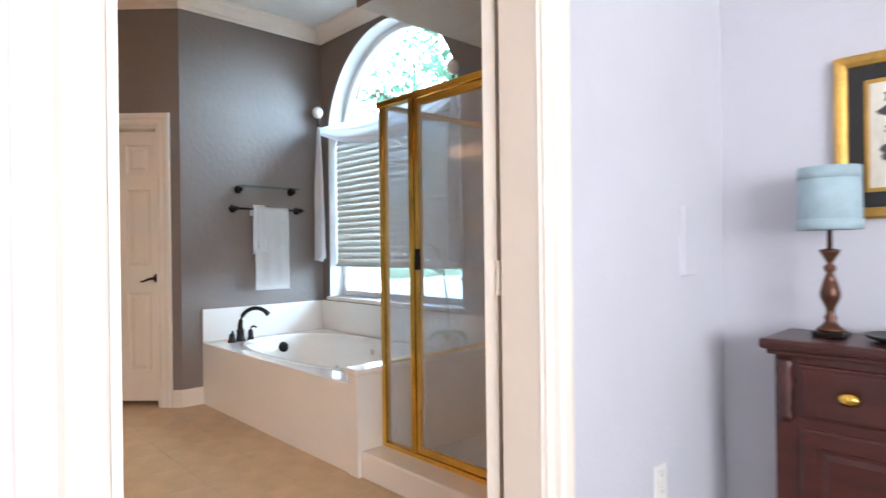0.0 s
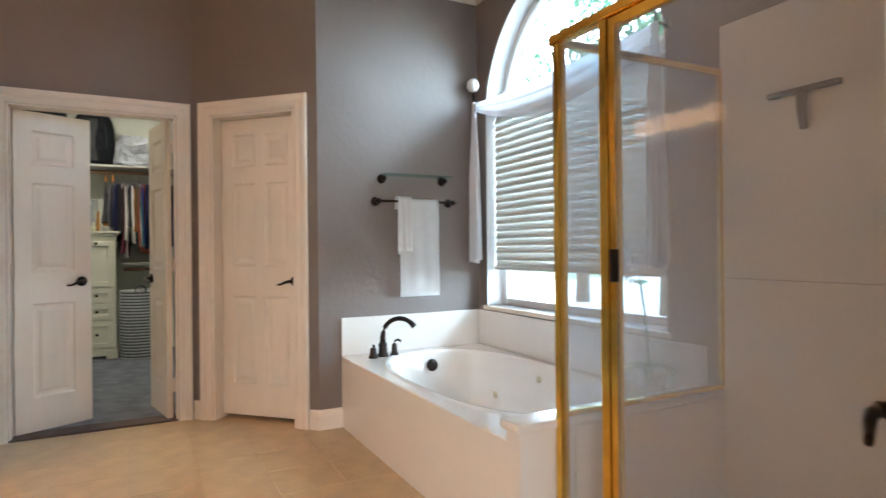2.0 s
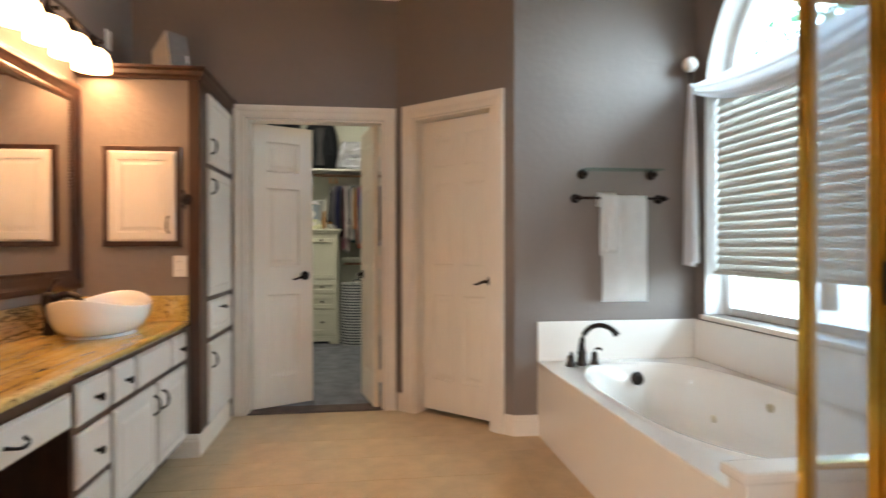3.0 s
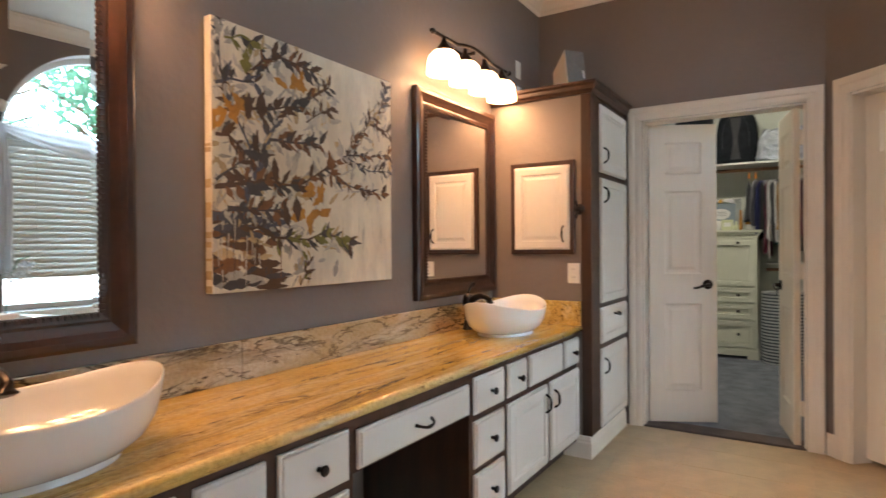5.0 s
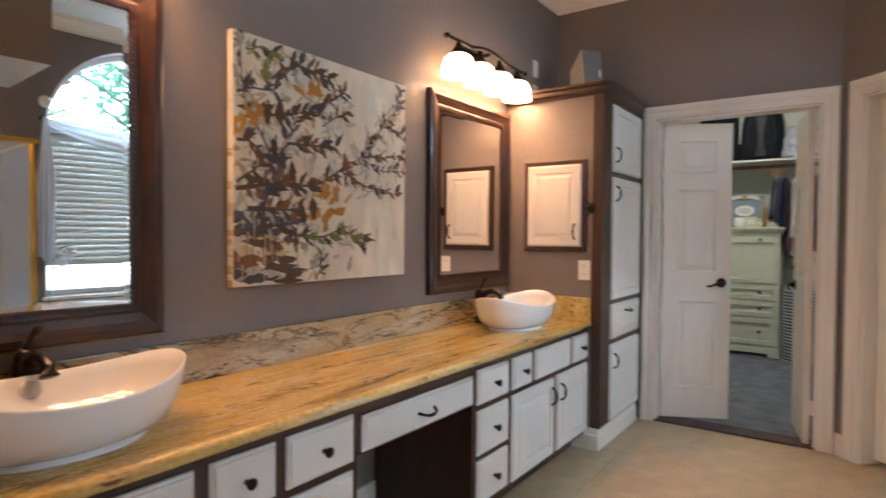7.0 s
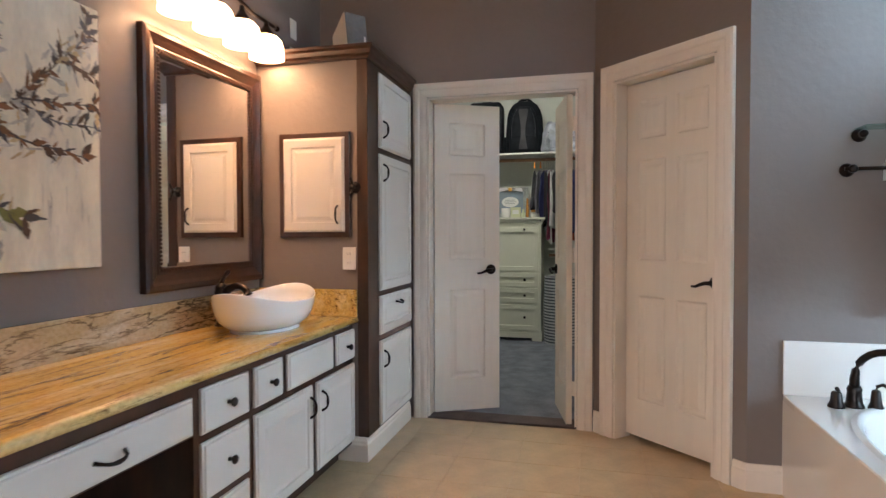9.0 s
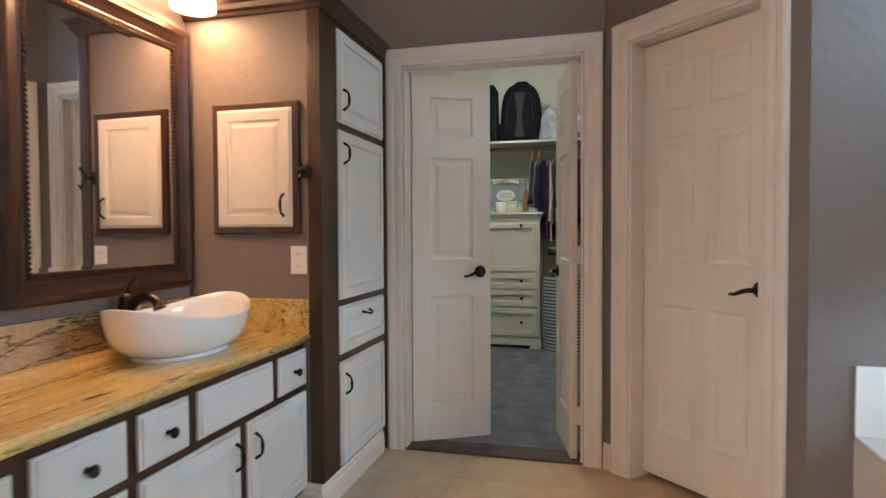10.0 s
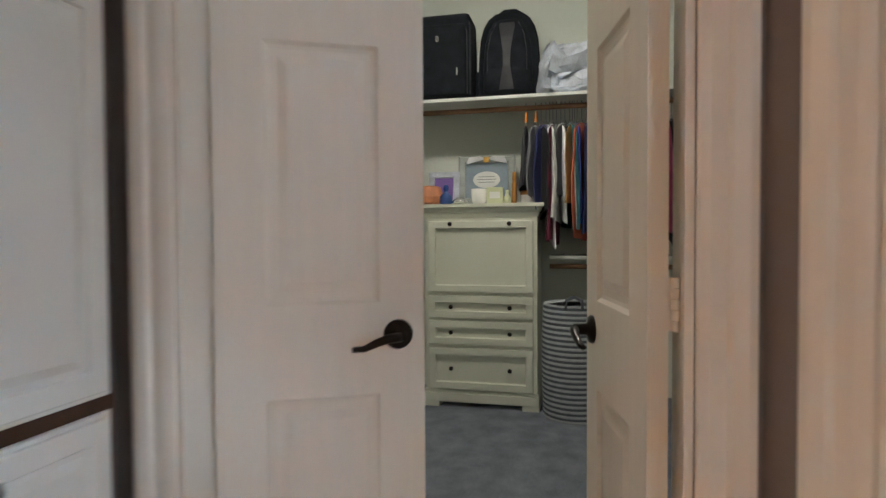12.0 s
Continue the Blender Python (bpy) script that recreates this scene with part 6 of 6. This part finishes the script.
part("top", bx(QX - 0.035, QX + 1.235, QY - 0.035, 2.54, 0.812, 0.845, 0.012), CHERRY, th)
part("top_moulding", bx(QX - 0.018, QX + 1.218, QY - 0.018, 2.535, 0.797, 0.813, 0.006), CHERRY, th)
part("corner_carving", lathe([(0.018, 0.60), (0.026, 0.62), (0.016, 0.64), (0.028, 0.665), (0.018, 0.69), (0.028, 0.72), (0.018, 0.75), (0.026, 0.775), (0.018, 0.79)], 16, Matrix.Translation((QX + 0.03, QY + 0.004, 0))), CHERRY, th, "", True)
for k in range(4):
    xa = QX + 0.065 + 0.275 * k
    d = part("drawer", raised_front(0.262, 0.155, True), CHERRY, th)
    d.matrix_local = pose(xa + 0.262, QY + 0.001, 0.620, 0, 0, 180)
    part("knob", lathe([(0.008, 0), (0.007, 0.012), (0.018, 0.018), (0.019, 0.024), (0.004, 0.03)], 16, Matrix.Translation((0.131, 0.018, 0.078)) @ Matrix.Rotation(radians(-90), 4, "X") @ Matrix.Diagonal((1.5, 1, 1, 1))), BRASS, d, "polished brass knob", True)
for xa in (QX + 0.065, QX + 0.615):
    d = part("cabinet_door", raised_front(0.537, 0.465), CHERRY, th)
    d.matrix_local = pose(xa + 0.537, QY + 0.001, 0.125, 0, 0, 180)
th = thing("table_lamp", pose(-0.10, 2.40, 0.846) @ Matrix.Scale(0.77, 4), "turned bronze table lamp with a pale blue drum shade", "lamp")
part("foot", bx(-0.055, 0.055, -0.055, 0.055, 0, 0.022, 0.006), BRONZE, th)
part("stem", lathe([(0.048, 0.022), (0.048, 0.03), (0.030, 0.045), (0.018, 0.06), (0.022, 0.075), (0.014, 0.09), (0.016, 0.11), (0.034, 0.15), (0.036, 0.17), (0.026, 0.21), (0.012, 0.25), (0.020, 0.26), (0.022, 0.275), (0.010, 0.285), (0.016, 0.30), (0.034, 0.33), (0.036, 0.34), (0.010, 0.345), (0.008, 0.42)], 24), LAMPBR, th, "", True)
bm = lathe([(0.109, 0.42), (0.111, 0.42), (0.106, 0.66), (0.104, 0.66)], 40)
part("shade", bm, SHADEBL, th, "pale blue cloth drum shade", True)
part("shade_band", lathe([(0.1125, 0.418), (0.1123, 0.46), (0.108, 0.46), (0.108, 0.418)], 40), SHADEBL, th, "", True)
part("shade_band", lathe([(0.1085, 0.615), (0.1075, 0.662), (0.104, 0.662), (0.104, 0.615)], 40), SHADEBL, th, "", True)
small("tray", "dark low dish on the dresser", "dish", lathe([(0.07, 0), (0.10, 0.012), (0.105, 0.02), (0.095, 0.018), (0.05, 0.01)], 24), BLACKPL, (0.09, 2.40, 0.846))
th = thing("framed_picture", pose(0.195, 2.548, 1.456, 0, 0, 180), "gold-framed picture with a black mat and pale abstract print", "picture")
part("frame", ringframe(0.62, 0.51, [(0, 0), (0, 0.022), (0.008, 0.030), (0.022, 0.026), (0.034, 0.016), (0.038, 0)]), GOLDFR, th, "aged gold frame")
part("mat_board", bx(-0.275, 0.275, 0.002, 0.008, -0.22, 0.22), BLACKPL, th, "black mat board")
part("inner_frame", ringframe(0.46, 0.345, [(0, 0.006), (0, 0.014), (0.012, 0.014), (0.012, 0.006)]), GOLDFR, th, "gold inner fillet")
part("print", bx(-0.22, 0.22, 0.009, 0.0105, -0.162, 0.162), CANVAS, th, "pale abstract print")
bm = bmesh.new()
rng = random.Random(2)
for k in range(26):
    x, z = rng.uniform(-0.18, 0.18), rng.uniform(-0.13, 0.13)
    pts = [bm.verts.new((x + rng.uniform(0.01, 0.035) * math.cos(a), 0.0112 + k * 0.00001, z + rng.uniform(0.006, 0.02) * math.sin(a))) for a in [q * 2 * math.pi / 7 for q in range(7)]]
    bm.faces.new(pts)
part("print_shapes", bm, PAINTS["slate"], th)

# ---- outdoors ----
SKYGLOW = glowing("bright_hazy_sky", (0.50, 0.74, 1.0), 19.5)
tagged(part("backdrop", bx(-90, 80, 55.0, 55.2, -1, 60), SKYGLOW), "bright hazy white sky beyond the garden", "sky", kind="structure")
PATIO = mat("pale_concrete", (0.62, 0.60, 0.56), 0.9, 0, 0.12, 2, 0.3, 60)
structure("ground", bx(-60, 60, NY + 0.3, 90, -0.32, -0.22), GRASS, "green lawn outside the window", "ground")


structure("pavement_patio", bx(-20, 14, NY + 0.35, 32.0, -0.22, -0.19), PATIO, "pale concrete patio in full sun", "patio")


def tree(x, y, h, cr, seed):
    rng = random.Random(seed)
    th = thing("tree", pose(x, y, -0.25), "leafy green garden tree in full sun", "tree", "garden trees")
    bm = tube([(0, 0, 0), (0.05, 0, h * 0.25), (-0.05, 0.05, h * 0.5), (0.05, 0, h * 0.85)], [0.17, 0.14, 0.10, 0.04], 10)
    for k in range(7):
        a = rng.uniform(0, 6.28)
        z = h * rng.uniform(0.3, 0.65)
        tube([(0, 0, z), (math.cos(a) * cr * 0.4, math.sin(a) * cr * 0.4, z + 0.5), (math.cos(a) * cr * 0.8, math.sin(a) * cr * 0.8, z + 0.9)], [0.06, 0.04, 0.015], 6, bm)
    part("trunk", bm, BARK, th, "", True)
    vs, fs = [], []
    clumps = [(rng.gauss(0, 0.45) * cr, rng.gauss(0, 0.45) * cr, h * 0.66 + rng.gauss(0, 0.17) * h) for _ in range(58)]
    for cx, cy, cz in clumps:
        for k in range(46):
            c = Vector((cx + rng.gauss(0, 0.22), cy + rng.gauss(0, 0.22), max(0.8, cz + rng.gauss(0, 0.20))))
            q = Euler((rng.uniform(0, 3), rng.uniform(0, 3), rng.uniform(0, 6))).to_matrix()
            s = rng.uniform(0.06, 0.12)
            i = len(vs)
            for p in ((-s, 0, 0), (0, -s * 0.45, 0), (s, 0, 0), (0, s * 0.45, 0)):
                vs.append(tuple(c + q @ Vector(p)))
            fs.append((i, i + 1, i + 2, i + 3))
    me = bpy.data.meshes.new("crown")
    me.from_pydata(vs, [], fs)
    me.materials.append(LEAF)
    ob = new("crown", me)
    ob.parent = th


for k, (x, y, h, cr) in enumerate(((-5.9, 9.0, 6.5, 1.7), (-8.6, 11.5, 7.5, 2.0), (0.6, 12.0, 7.5, 2.0), (-4.4, 13.0, 8.0, 2.0), (-7.2, 8.6, 6.5, 1.6), (-11.5, 10.5, 7.5, 2.0))):
    tree(x, y, h, cr, 30 + k)

# ---- floor tiles, last ----
floor_ob = bpy.data.objects["floor_bathroom"]
TS = 0.318
tm = bmesh.new()
box(tm, -TS / 2 + 0.0011, TS / 2 - 0.0011, -TS / 2 + 0.0011, TS / 2 - 0.0011, -0.02, 0.0)
bmesh.ops.bevel(tm, geom=[e for e in tm.edges if all(v.co.z > -0.001 for v in e.verts)], offset=0.0008, segments=1, affect="EDGES")
tme = bpy.data.meshes.new("tile")
tm.to_mesh(tme)
tm.free()
tme.materials.append(TILE)
for i in range(13):
    for j in range(10):
        x, y = -4.549 + TS * i, -0.632 + TS * j
        if y > 2.2 and x < -2.1:
            continue
        t = new("tile", tme)
        t.parent = floor_ob
        t.location = (x, y, 0)
